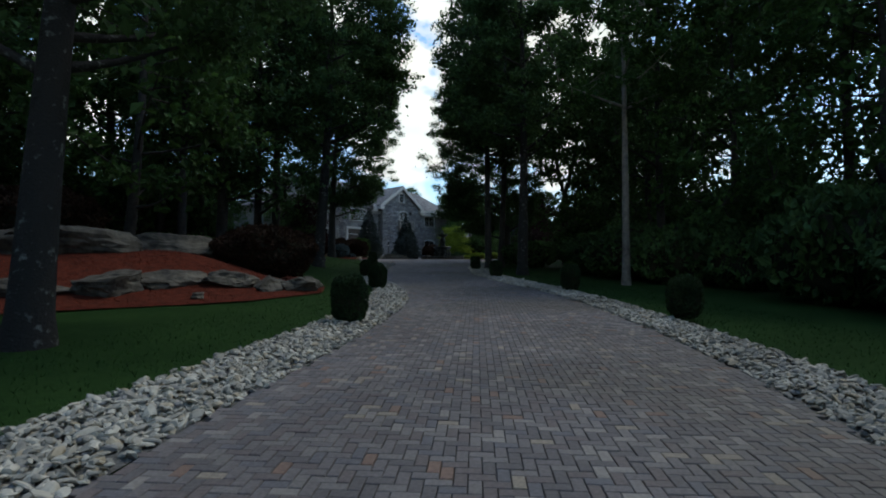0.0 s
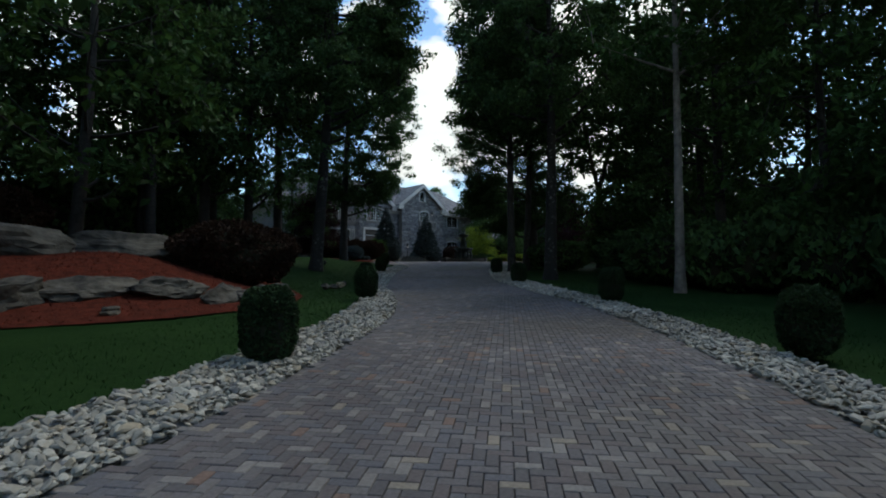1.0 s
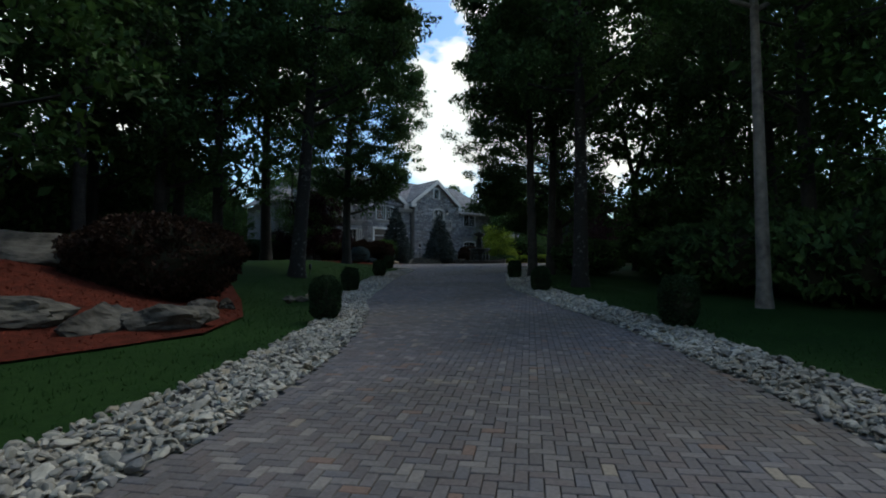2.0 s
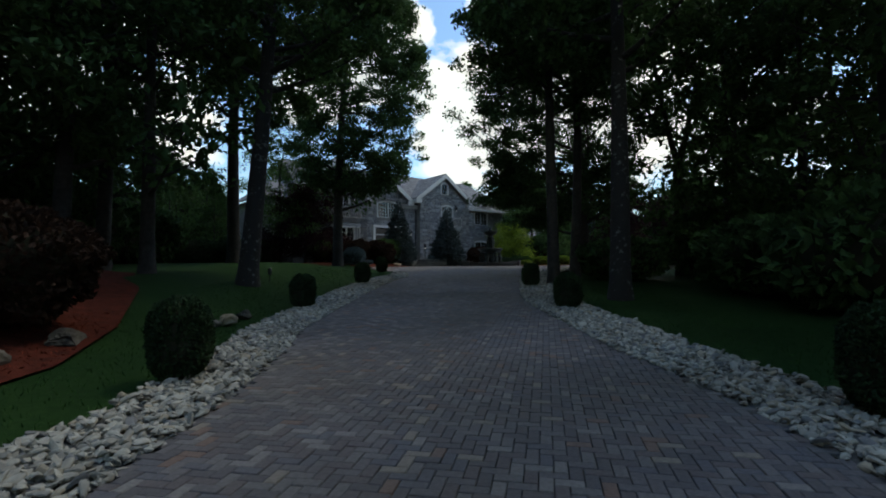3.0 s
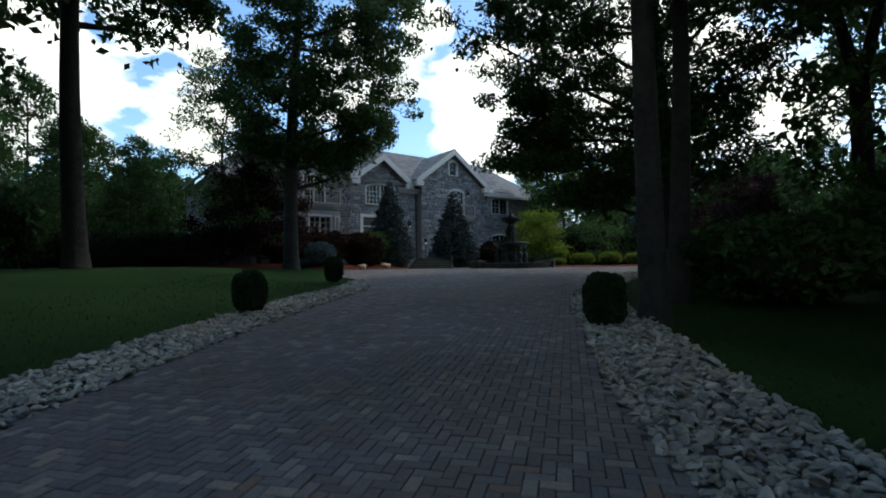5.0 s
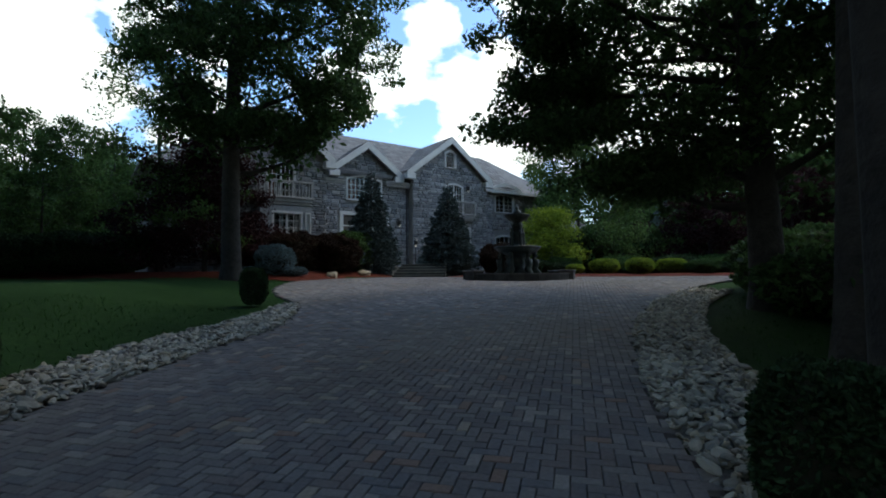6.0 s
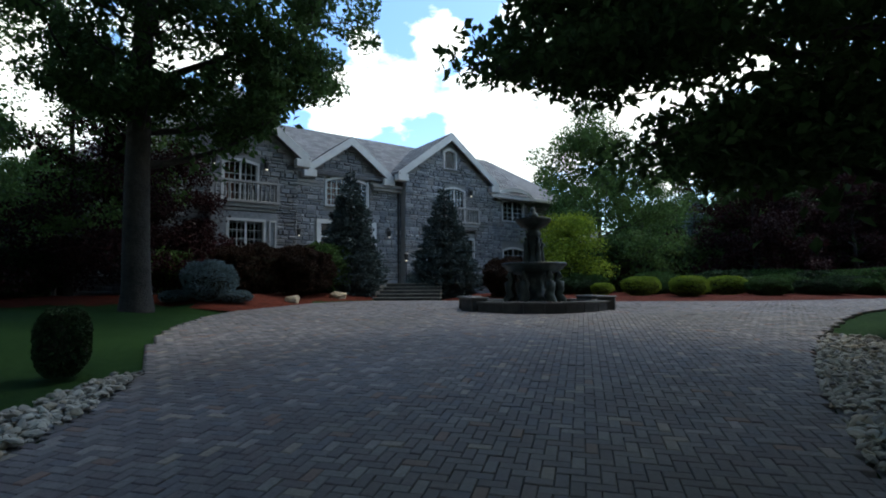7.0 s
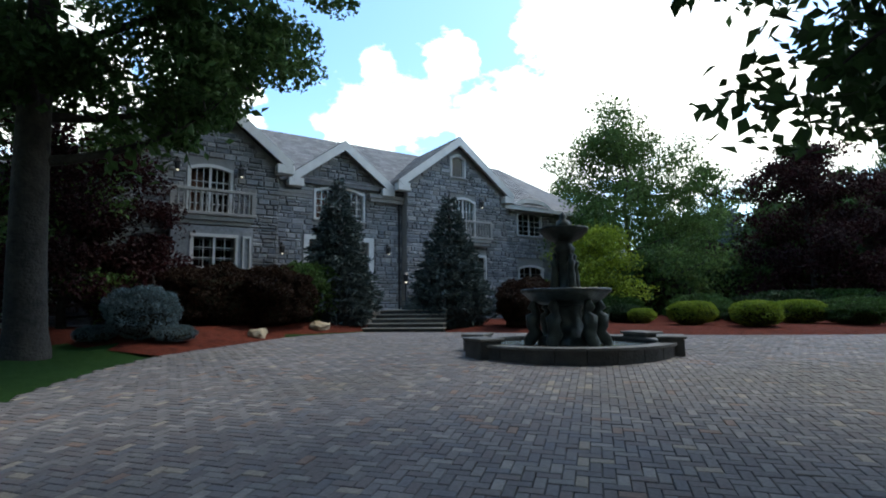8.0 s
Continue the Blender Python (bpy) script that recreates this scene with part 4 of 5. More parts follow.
def rock(x, y, sx, sy, sz, turn, seed, label, lift=0.0, name="ledge_rock", mat=None):
    me = rock_mesh(seed, sx, sy, sz, 4 if sx > 0.5 else 3)
    if mat:
        me.materials[0] = mat
    ob = new(name, me)
    ob.matrix_world = pose(x, y, height(x, y) + lift, 0, 0, turn)
    return tagged(ob, label, "rock", "rocks of the mulch bed" if mat is None else "")


for i, (x, y, sx, sy, sz, turn) in enumerate(((4.9, 18.9, 1.5, 0.7, 0.36, 8), (6.9, 18.5, 1.25, 0.8, 0.62, -12), (8.6, 18.5, 1.2, 0.6, 0.42, 15), (10.1, 18.1, 1.0, 0.6, 0.40, -5), (11.5, 17.8, 0.9, 0.6, 0.42, 20),
                                            (12.7, 17.7, 0.85, 0.55, 0.45, 10), (13.7, 18.9, 0.65, 0.42, 0.35, 65), (8.7, 16.9, 0.34, 0.22, 0.14, 20), (14.9, 21.0, 0.6, 0.3, 0.22, 70), (3.0, 19.2, 1.0, 0.6, 0.5, 0))):
    rock(x, y, sx, sy, sz, turn, 40 + i, "weathered grey ledge rock lying in red mulch", 0.05)
for i, (x, y, sx, sy, sz, turn) in enumerate(((6.2, 22.8, 3.2, 1.3, 0.95, 12), (10.2, 23.4, 2.6, 1.1, 0.6, -8), (1.0, 21.6, 2.6, 1.3, 1.1, 5), (-4.0, 22.6, 2.8, 1.4, 1.0, -10))):
    rock(x, y, sx, sy, sz, turn, 60 + i, "long low grey ledge outcrop above the mulch", 0.12)
for i, (x, y, s, m) in enumerate(((17.0, 21.6, 0.18, None), (17.45, 21.75, 0.18, None), (17.85, 21.85, 0.2, TAN_ROCK), (18.4, 22.6, 0.19, None))):
    rock(x, y, s * 1.25, s, s * 0.75, 30 * i, 80 + i, "rounded tan boulder on the lawn" if m else "low grey boulder on the lawn by the stones", 0.06, "boulder", m or ROCK)
for i, (x, y, s) in enumerate(((37.4, 46.9, 0.30), (39.9, 48.4, 0.34), (34.2, 48.6, 0.22))):
    rock(x, y, s * 1.2, s, s * 0.7, 40 * i, 90 + i, "small pale boulder in the red mulch", 0.04, "boulder", TAN_ROCK)


# ---- the house ----
house = empty("house", 44, 58, 0.0, "large two-storey grey stone house with white-trimmed gables", "house")
house.matrix_world = Matrix.Identity(4)
SLOTS = {"single": [], "joined": []}


def wall(x0, x1, z0, z1, y, holes, thick=0.35, name="wall"):
    """A wall facing -y as blocks round its openings."""
    xs = sorted({x0, x1, *[h[0] for h in holes], *[h[1] for h in holes]})
    zs = sorted({z0, z1, *[h[2] for h in holes], *[h[3] for h in holes]})
    bm = bmesh.new()
    for i in range(len(xs) - 1):
        for j in range(len(zs) - 1):
            cx, cz = (xs[i] + xs[i + 1]) / 2, (zs[j] + zs[j + 1]) / 2
            if x0 < cx < x1 and z0 < cz < z1 and not any(h[0] < cx < h[1] and h[2] < cz < h[3] for h in holes):
                add_box(bm, xs[i], xs[i + 1], y, y + thick, zs[j], zs[j + 1])
    bmesh.ops.remove_doubles(bm, verts=bm.verts, dist=0.0005)
    return part(name, bm, MORTAR, house)


def ashlar(x0, x1, z0, z1, y, holes, seed, limit=None):
    """Rough-faced blocks in broken courses, proud of the mortar; limit(x, z) tells what lies on the wall."""
    r = random.Random(seed)
    z = z0
    while z < z1 - 0.05:
        h = min(r.choice((0.13, 0.17, 0.2, 0.2, 0.27)), z1 - z)
        x = x0 - r.uniform(0, 0.3)
        while x < x1:
            w = r.uniform(0.2, 0.68)
            a, b = max(x, x0), min(x + w, x1)
            x += w
            spans = [(a, b)]
            for hx0, hx1, hz0, hz1 in holes:
                if z + h > hz0 + 0.01 and z < hz1 - 0.01:
                    spans = [s for p, q in spans for s in ((p, min(q, hx0)), (max(p, hx1), q)) if s[1] - s[0] > 0.05]
            for p, q in spans:
                if q - p > 0.05 and (limit is None or (limit(p, z + h) and limit(q, z + h))):
                    SLOTS["joined"].append((p + 0.008, q - 0.008, z + 0.008, z + h - 0.008, y, r.uniform(0.02, 0.10)))
        z += h


def block_faces(b, r):
    p, q, z0, z1, y, d = b
    c = min(0.035, (q - p) * 0.2)
    j = lambda: r.uniform(-0.018, 0.018)
    v = [(p, y, z0), (q, y, z0), (q, y, z1), (p, y, z1), (p + c + j(), y - d, z0 + c + j()), (q - c + j(), y - d + j(), z0 + c + j()), (q - c + j(), y - d, z1 - c + j()), (p + c + j(), y - d + j(), z1 - c + j())]
    return v, [(4, 5, 6, 7), (0, 1, 5, 4), (1, 2, 6, 5), (2, 3, 7, 6), (3, 0, 4, 7)]


def window(x0, x1, z0, z1, y, cols, rows, arch=0.0, name="window", curtain=False, casing=0.1, leaves=2):
    """A white casement: casing, sashes, glazing bars and panes, with a dark panel behind for the room's shade."""
    w = under(name, None, house)
    bm = bmesh.new()
    n = 12 if arch else 1
    top = lambda x: z1 + arch * (1 - ((2 * x - x0 - x1) / (x1 - x0)) ** 2)
    add_box(bm, x0 - casing, x0, y - 0.07, y + 0.12, z0, z1 + 0.01)
    add_box(bm, x1, x1 + casing, y - 0.07, y + 0.12, z0, z1 + 0.01)
    for i in range(n):
        a, b = x0 - casing + (x1 - x0 + 2 * casing) * i / n, x0 - casing + (x1 - x0 + 2 * casing) * (i + 1) / n
        za, zb = top(max(a, x0)), top(min(b, x1))
        vs = [bm.verts.new(c) for c in ((a, y - 0.08, za), (b, y - 0.08, zb), (b, y - 0.08, zb + casing * 1.3), (a, y - 0.08, za + casing * 1.3), (a, y + 0.12, za), (b, y + 0.12, zb), (b, y + 0.12, zb + casing * 1.3), (a, y + 0.12, za + casing * 1.3))]
        for f in ((0, 1, 2, 3), (7, 6, 5, 4), (4, 5, 1, 0), (3, 2, 6, 7), (0, 3, 7, 4), (1, 5, 6, 2)):
            bm.faces.new([vs[k] for k in f])
    part("casing", bm, TRIM, w)
    part("sill", box_bm((x0 - casing - 0.06, x1 + casing + 0.06, y - 0.13, y + 0.1, z0 - 0.09, z0), bevel=0.012), CAST_STONE, w)
    bm = bmesh.new()
    for i in range(leaves + 1):
        c = x0 + (x1 - x0) * i / leaves
        add_box(bm, max(c - 0.045, x0), min(c + 0.045, x1), y + 0.02, y + 0.09, z0, top(c) - 0.001)
    add_box(bm, x0, x1, y + 0.021, y + 0.089, z0, z0 + 0.07)
    part("sash", bm, TRIM, w)
    bm = bmesh.new()
    for i in range(1, cols):
        c = x0 + (x1 - x0) * i / cols
        if abs(i / cols * leaves - round(i / cols * leaves)) > 1e-3:
            add_box(bm, c - 0.014, c + 0.014, y + 0.035, y + 0.075, z0 + 0.07, top(c))
    for j in range(1, rows):
        c = z0 + (z1 - z0) * j / rows
        add_box(bm, x0, x1, y + 0.037, y + 0.073, c - 0.014, c + 0.014)
    part("glazing_bars", bm, TRIM, w)
    outline = [(x0, z0), (x1, z0)] + [(x0 + (x1 - x0) * (1 - i / n), top(x0 + (x1 - x0) * (1 - i / n))) for i in range(n + 1)]
    part("pane", prism_bm(outline, y + 0.052, y + 0.058), GLASS, w).visible_shadow = False
    # flat backing panel, coloured dark in place of an unlit interior
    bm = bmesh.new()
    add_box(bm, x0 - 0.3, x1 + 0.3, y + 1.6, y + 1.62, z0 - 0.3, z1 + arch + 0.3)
    part("room_backing", bm, ROOM_DIM, w)
    if curtain:
        v, f = [], []
        for i in range(25):
            t = i / 24
            xx = x0 + (x1 - x0) * 0.34 * t
            v += [(xx, y + 0.3 + 0.04 * math.sin(t * 30), z0 + 0.02), (xx, y + 0.3 + 0.04 * math.sin(t * 30), z1)]
        f = [(2 * i, 2 * i + 2, 2 * i + 3, 2 * i + 1) for i in range(24)]
        under("curtain", mesh_of("curtain", v, f, CURTAIN, True), w, "red patterned curtain")
    return w


def slab(name, pts, thick, mat, parent, label=""):
    """A sloping plate over four or more corners, thickened downwards."""
    bm = bmesh.new()
    top = [bm.verts.new(p) for p in pts]
    low = [bm.verts.new((p[0], p[1], p[2] - thick)) for p in pts]
    bm.faces.new(top), bm.faces.new(low[::-1])
    for i in range(len(pts)):
        j = (i + 1) % len(pts)
        bm.faces.new((top[j], top[i], low[i], low[j]))
    bmesh.ops.recalc_face_normals(bm, faces=bm.faces)
    return part(name, bm, mat, parent, label)


def shingles(corner, along, up, rows, parent, name="shingles"):
    """Courses of shingles over a roof plane: corner, the way along the eave and the way up the slope."""
    corner, along, up = map(np.array, (corner, along, up))
    nrm = np.cross(along, up)
    nrm = nrm / np.linalg.norm(nrm) * (1 if nrm[2] > 0 else -1)
    r = np.random.default_rng(len(SLOTS["joined"]))
    L = np.linalg.norm(along)
    v, f = [], []
    for j in range(rows):
        x = -r.uniform(0, 0.3)
        while x < L:
            w = r.uniform(0.25, 0.5)
            a, b = max(x, 0) / L, min(x + w - 0.012, L) / L
            x += w
            if b <= a:
                continue
            p = lambda s, k, h: corner + along * s + up * (k / rows) + nrm * h
            i = len(v)
            v += [p(a, j, 0.035), p(b, j, 0.035), p(b, j + 1.05, 0.012), p(a, j + 1.05, 0.012), p(a, j, 0.0), p(b, j, 0.0)]
            f += [(i, i + 1, i + 2, i + 3), (i + 4, i + 5, i + 1, i)]
    ob = under(name, mesh_of(name, v, f, ROOF), parent)
    return tagged(ob, kind="stuff")


def gable_roof(cx, half, eave, apex, front, back, name):
    """A cross gable: two roof plates with white rakes along the front."""
    roof = under(name, None, house)
    for s in (-1, 1):
        tip, top = (cx + s * half, eave), (cx, apex)
        slab("roof_plate", [(tip[0], front, tip[1]), (top[0], front, top[1]), (top[0], back, top[1]), (tip[0], back, tip[1])], 0.12, ROOF, roof)
        d = np.array((top[0] - tip[0], top[1] - tip[1]))
        n = max(6, int(np.linalg.norm(d) / 0.26))
        shingles((tip[0], front + 0.0, tip[1]), (0, back - front, 0), (d[0], 0, d[1]), n, roof)
        e = d / np.linalg.norm(d)
        low = np.array((-e[1], e[0])) * (1 if s > 0 else -1)
        low = low if low[1] < 0 else -low
        q = lambda k, o: (tip[0] + d[0] * k + low[0] * o, tip[1] + d[1] * k + low[1] * o)
        part("rake_board", prism_bm([q(0, 0.0), q(1, 0.0), (cx, q(1, 0.0)[1] - 0.42 / max(abs(e[0]), 0.3)), q(0.02, 0.40)], front - 0.05, front + 0.02), TRIM, roof)
        part("soffit", prism_bm([q(0, 0.13), q(1, 0.13), (cx, q(1, 0)[1] - 0.24), q(0, 0.20)], front + 0.02, front + 0.42), TRIM, roof)
        x0, x1 = sorted((cx + s * half, cx + s * (half - 0.75)))
        part("eave_return", box_bm((x0, x1, front - 0.04, front + 0.45, eave - 0.52, eave - 0.1), bevel=0.02), TRIM, roof)
    return roof


Y_L, Y_M, Y_R, Y_W = 53.2, 55.2, 54.6, 55.6
PLINTH = 0.0
holes_l = [(36.0, 37.55, 4.9, 6.9), (36.05, 37.7, 2.6, 3.9)]
holes_m = [(42.0, 44.6, 5.45, 7.1), (41.55, 45.05, 0.8, 4.4)]
holes_r = [(50.0, 51.55, 5.0, 7.2), (50.45, 52.3, 1.3, 3.9), (50.0, 50.85, 8.5, 9.75)]
holes_w = [(55.9, 57.95, 5.5, 7.05), (55.9, 57.95, 2.1, 3.4)]
wall(33.0, 39.62, PLINTH, 7.4, Y_L, holes_l), wall(39.62, 46.95, PLINTH, 7.45, Y_M, holes_m), wall(46.95, 54.05, PLINTH, 7.7, Y_R, [h for h in holes_r if h[3] < 8]), wall(54.05, 63.0, PLINTH, 7.3, Y_W, holes_w)
part("wall", box_bm((39.3, 39.62, Y_L + 0.351, Y_M + 0.3, PLINTH, 7.4)), MORTAR, house)
part("wall", box_bm((46.95, 47.25, Y_R + 0.351, Y_M + 0.3, PLINTH, 7.6)), MORTAR, house)
part("wall", prism_bm([(33.0, 7.4), (39.62, 7.4), (36.31, 10.1)], Y_L, Y_L + 0.35), MORTAR, house)
part("wall", prism_bm([(40.9, 7.45), (46.0, 7.45), (43.45, 9.3)], Y_M, Y_M + 0.35), MORTAR, house)
tri = bmesh.new()
for poly in ([(46.95, 7.7), (54.05, 7.7), (53.1, 8.5), (47.9, 8.5)], [(47.9, 8.5), (50.0, 8.5), (50.0, 10.1), (49.8, 10.1)], [(50.85, 8.5), (52.9, 8.5), (50.95, 10.1), (50.85, 10.1)], [(50.0, 9.75), (50.85, 9.75), (50.85, 10.1), (50.4, 10.4), (50.0, 10.1)]):
    b2 = prism_bm(poly, Y_R, Y_R + 0.35)
    me2 = bpy.data.meshes.new("piece")
    b2.to_mesh(me2), b2.free()
    tri.from_mesh(me2)
part("wall", tri, MORTAR, house)
rows_seen = dict(l=lambda x, z: z < 7.4 + (3.31 - abs(x - 36.31)) * 0.815, r=lambda x, z: z < 7.7 + (3.55 - abs(x - 50.4)) * 0.77)
ashlar(33.0, 39.62, PLINTH, 10.2, Y_L, [(35.85, 37.7, 4.6, 7.2), (35.9, 37.85, 2.5, 4.05), (35.5, 38.25, 4.3, 5.05)], 1, rows_seen["l"])
ashlar(39.62, 46.95, PLINTH, 9.6, Y_M, [(41.85, 44.75, 5.35, 7.45), (41.3, 45.3, 0.0, 4.65)], 2, lambda x, z: z < 7.45 + (2.55 - abs(x - 43.42)) * 0.72)
ashlar(46.95, 54.05, PLINTH, 10.7, Y_R, [(49.85, 51.7, 4.9, 7.45), (50.3, 52.45, 1.2, 4.05), (49.85, 51.0, 8.4, 10.1)], 3, rows_seen["r"])
ashlar(54.05, 63.0, PLINTH, 7.25, Y_W, [(55.75, 58.1, 5.35, 7.75), (55.75, 58.1, 1.95, 3.95)], 4)
r_block = random.Random(9)
blocks = SLOTS["joined"]
blocks.sort(key=lambda b: abs(b[0] - 40.4) + abs(b[2] - 3.2))
SINGLE_BLOCKS, blocks = blocks[:200], blocks[200:]
bv, bf = [], []
for b in blocks:
    v, f = block_faces(b, r_block)
    bf += [tuple(k + len(bv) for k in q) for q in f]
    bv += v
tagged(under("facing_stonework", mesh_of("facing_stonework", bv, bf, WALL_STONE), house), kind="stuff")

window(36.0, 37.55, 4.9, 6.75, Y_L, 6, 4, 0.15, curtain=True)
window(36.05, 37.7, 2.6, 3.85, Y_L, 4, 3, 0.0)
window(42.0, 44.6, 5.45, 6.85, Y_M, 8, 4, 0.25, curtain=True)
window(50.0, 51.55, 5.0, 7.0, Y_R, 6, 4, 0.2)
window(50.45, 52.3, 1.3, 3.8, Y_R, 4, 4, 0.0)
window(50.0, 50.85, 8.5, 9.55, Y_R, 1, 1, 0.2, leaves=1, casing=0.13)
window(55.9, 57.95, 5.5, 6.85, Y_W, 4, 4, 0.2)
window(55.9, 57.95, 2.1, 3.25, Y_W, 4, 4, 0.2)

# entrance
door = under("front_door", None, house, "dark double door in a white surround")
part("door_leaf", box_bm((41.7, 43.29, Y_M + 0.12, Y_M + 0.2, 0.82, 3.6), bevel=0.01), DOOR_WOOD, door)
part("door_leaf", box_bm((43.31, 44.9, Y_M + 0.12, Y_M + 0.2, 0.82, 3.6), bevel=0.01), DOOR_WOOD, door)
part("transom", box_bm((41.7, 44.9, Y_M + 0.13, Y_M + 0.19, 3.68, 4.3)), DOOR_WOOD, door)
part("door_frame", box_bm((41.4, 41.68, Y_M - 0.1, Y_M + 0.22, 0.8, 4.45), (44.92, 45.2, Y_M - 0.1, Y_M + 0.22, 0.8, 4.45), (41.4, 45.2, Y_M - 0.11, Y_M + 0.22, 4.36, 4.62), (41.68, 44.92, Y_M + 0.05, Y_M + 0.22, 3.6, 3.68), bevel=0.01), TRIM, door)
part("cornice", box_bm((39.62, 41.8, Y_M - 0.16, Y_M, 6.62, 6.8), (39.62, 41.8, Y_M - 0.1, Y_M, 6.45, 6.62), bevel=0.015), CAST_STONE, house)
part("cornice", box_bm((44.85, 46.95, Y_M - 0.35, Y_M, 6.78, 6.98), (44.95, 46.95, Y_M - 0.25, Y_M, 6.6, 6.78), bevel=0.015), CAST_STONE, house)
v, f = tube([(46.75, Y_M - 0.08, 6.6), (46.75, Y_M - 0.08, 0.2)], [0.05, 0.05], 8)
under("downpipe", quick("downpipe", v, f, IRON, True), house)
part("gutter", box_bm((45.5, 47.3, Y_M - 0.3, Y_M - 0.02, 7.1, 7.35), bevel=0.02), IRON, house)

# roofs
gable_roof(36.31, 3.85, 7.45, 10.55, Y_L - 0.45, 60.0, "roof")
gable_roof(43.4, 2.9, 7.45, 9.62, Y_M - 0.45, 59.0, "roof")
gable_roof(50.3, 4.1, 7.75, 10.85, Y_R - 0.45, 60.0, "roof")
main = under("roof", None, house)
slab("roof_plate", [(33.5, 54.9, 7.35), (63.6, 55.1, 7.35), (58.6, 60.0, 11.15), (33.5, 60.0, 11.3)], 0.15, ROOF, main)
slab("roof_plate", [(33.5, 65.2, 7.35), (63.6, 65.2, 7.35), (58.6, 60.0, 11.15), (33.5, 60.0, 11.3)], 0.15, ROOF, main)
slab("roof_plate", [(63.6, 55.1, 7.35), (63.6, 65.2, 7.35), (58.6, 60.0, 11.15)], 0.15, ROOF, main)
shingles((33.6, 54.9, 7.37), (24.6, 0.1, 0.0), (0.0, 5.1, 3.93), 24, main)
part("fascia", box_bm((54.3, 63.6, 55.0, 55.12, 7.1, 7.36), bevel=0.01), TRIM, house)
arch = bmesh.new()
for i in range(14):
    a, b = math.pi * i / 14, math.pi * (i + 1) / 14
    p = lambda k, s: (56.92 - math.cos(k) * (1.75 + s), 7.05 + math.sin(k) * (0.75 + s))
    for y0, y1, s0, s1 in ((Y_W - 0.45, Y_W - 0.3, -0.12, 0.18),):
        q = [p(a, s0), p(b, s0), p(b, s1), p(a, s1)]
        vs = [arch.verts.new((x, y0, z)) for x, z in q] + [arch.verts.new((x, y1, z)) for x, z in q]
        for fc in ((0, 1, 2, 3), (7, 6, 5, 4), (3, 2, 6, 7), (0, 4, 5, 1)):
            arch.faces.new([vs[k] for k in fc])
part("eyebrow_trim", arch, TRIM, house)
outline = [(56.92 - math.cos(math.pi * i / 16) * 1.72, 7.05 + math.sin(math.pi * i / 16) * 0.72) for i in range(17)]
part("eyebrow_wall", prism_bm(outline + [(58.64, 6.98), (55.2, 6.98)], Y_W - 0.3, Y_W + 0.6), CAST_STONE, house)
# back and sides close the house
part("wall", box_bm((33.0, 63.0, 64.8, 65.1, 0, 7.35), (33.0, 33.3, Y_L + 0.351, 64.799, 0, 7.35), (62.7, 63.0, Y_W + 0.351, 64.799, 0, 7.29)), MORTAR, house)

# west wing and low east wing
part("wall", box_bm((30.1, 33.0, 55.4, 55.75, 0, 6.6), (30.1, 30.45, 55.751, 63, 0, 6.6)), MORTAR, house)
SLOTS["joined"] = []
ashlar(30.1, 33.0, 0, 6.6, 55.4, [(31.05, 32.75, 1.15, 3.6), (31.05, 32.75, 4.3, 6.2)], 5)
ashlar(63.0, 71.2, 0, 4.2, 56.6, [(64.5, 66.0, 0.6, 2.9)], 6)
bv, bf = [], []
for b in SLOTS["joined"]:
    v, f = block_faces(b, r_block)
    bf += [tuple(k + len(bv) for k in q) for q in f]
    bv += v
tagged(under("facing_stonework", mesh_of("facing_stonework", bv, bf, WALL_STONE), house), kind="stuff")
window(31.2, 32.6, 1.3, 3.4, 55.33, 4, 4, 0.0)
window(31.2, 32.6, 4.45, 6.0, 55.33, 4, 4, 0.0)
wing = under("roof", None, house)
slab("roof_plate", [(29.6, 55.0, 6.6), (33.4, 55.0, 6.6), (33.4, 60.0, 9.6), (33.2, 60.0, 9.6)], 0.15, ROOF, wing)
slab("roof_plate", [(29.6, 55.0, 6.6), (33.2, 60.0, 9.6), (29.6, 64.0, 6.6)], 0.15, ROOF, wing)
part("wall", box_bm((63.0, 71.2, 56.6, 56.95, 0, 4.2), (70.9, 71.2, 56.951, 63, 0, 4.2)), MORTAR, house)
window(64.65, 65.85, 0.75, 2.75, 56.53, 2, 4, 0.0)
slab("roof_plate", [(62.5, 56.1, 4.1), (71.8, 56.1, 4.1), (69.5, 60.5, 7.0), (62.5, 60.5, 7.0)], 0.15, ROOF, wing)
slab("roof_plate", [(71.8, 56.1, 4.1), (71.8, 64.5, 4.1), (69.5, 60.5, 7.0)], 0.15, ROOF, wing)


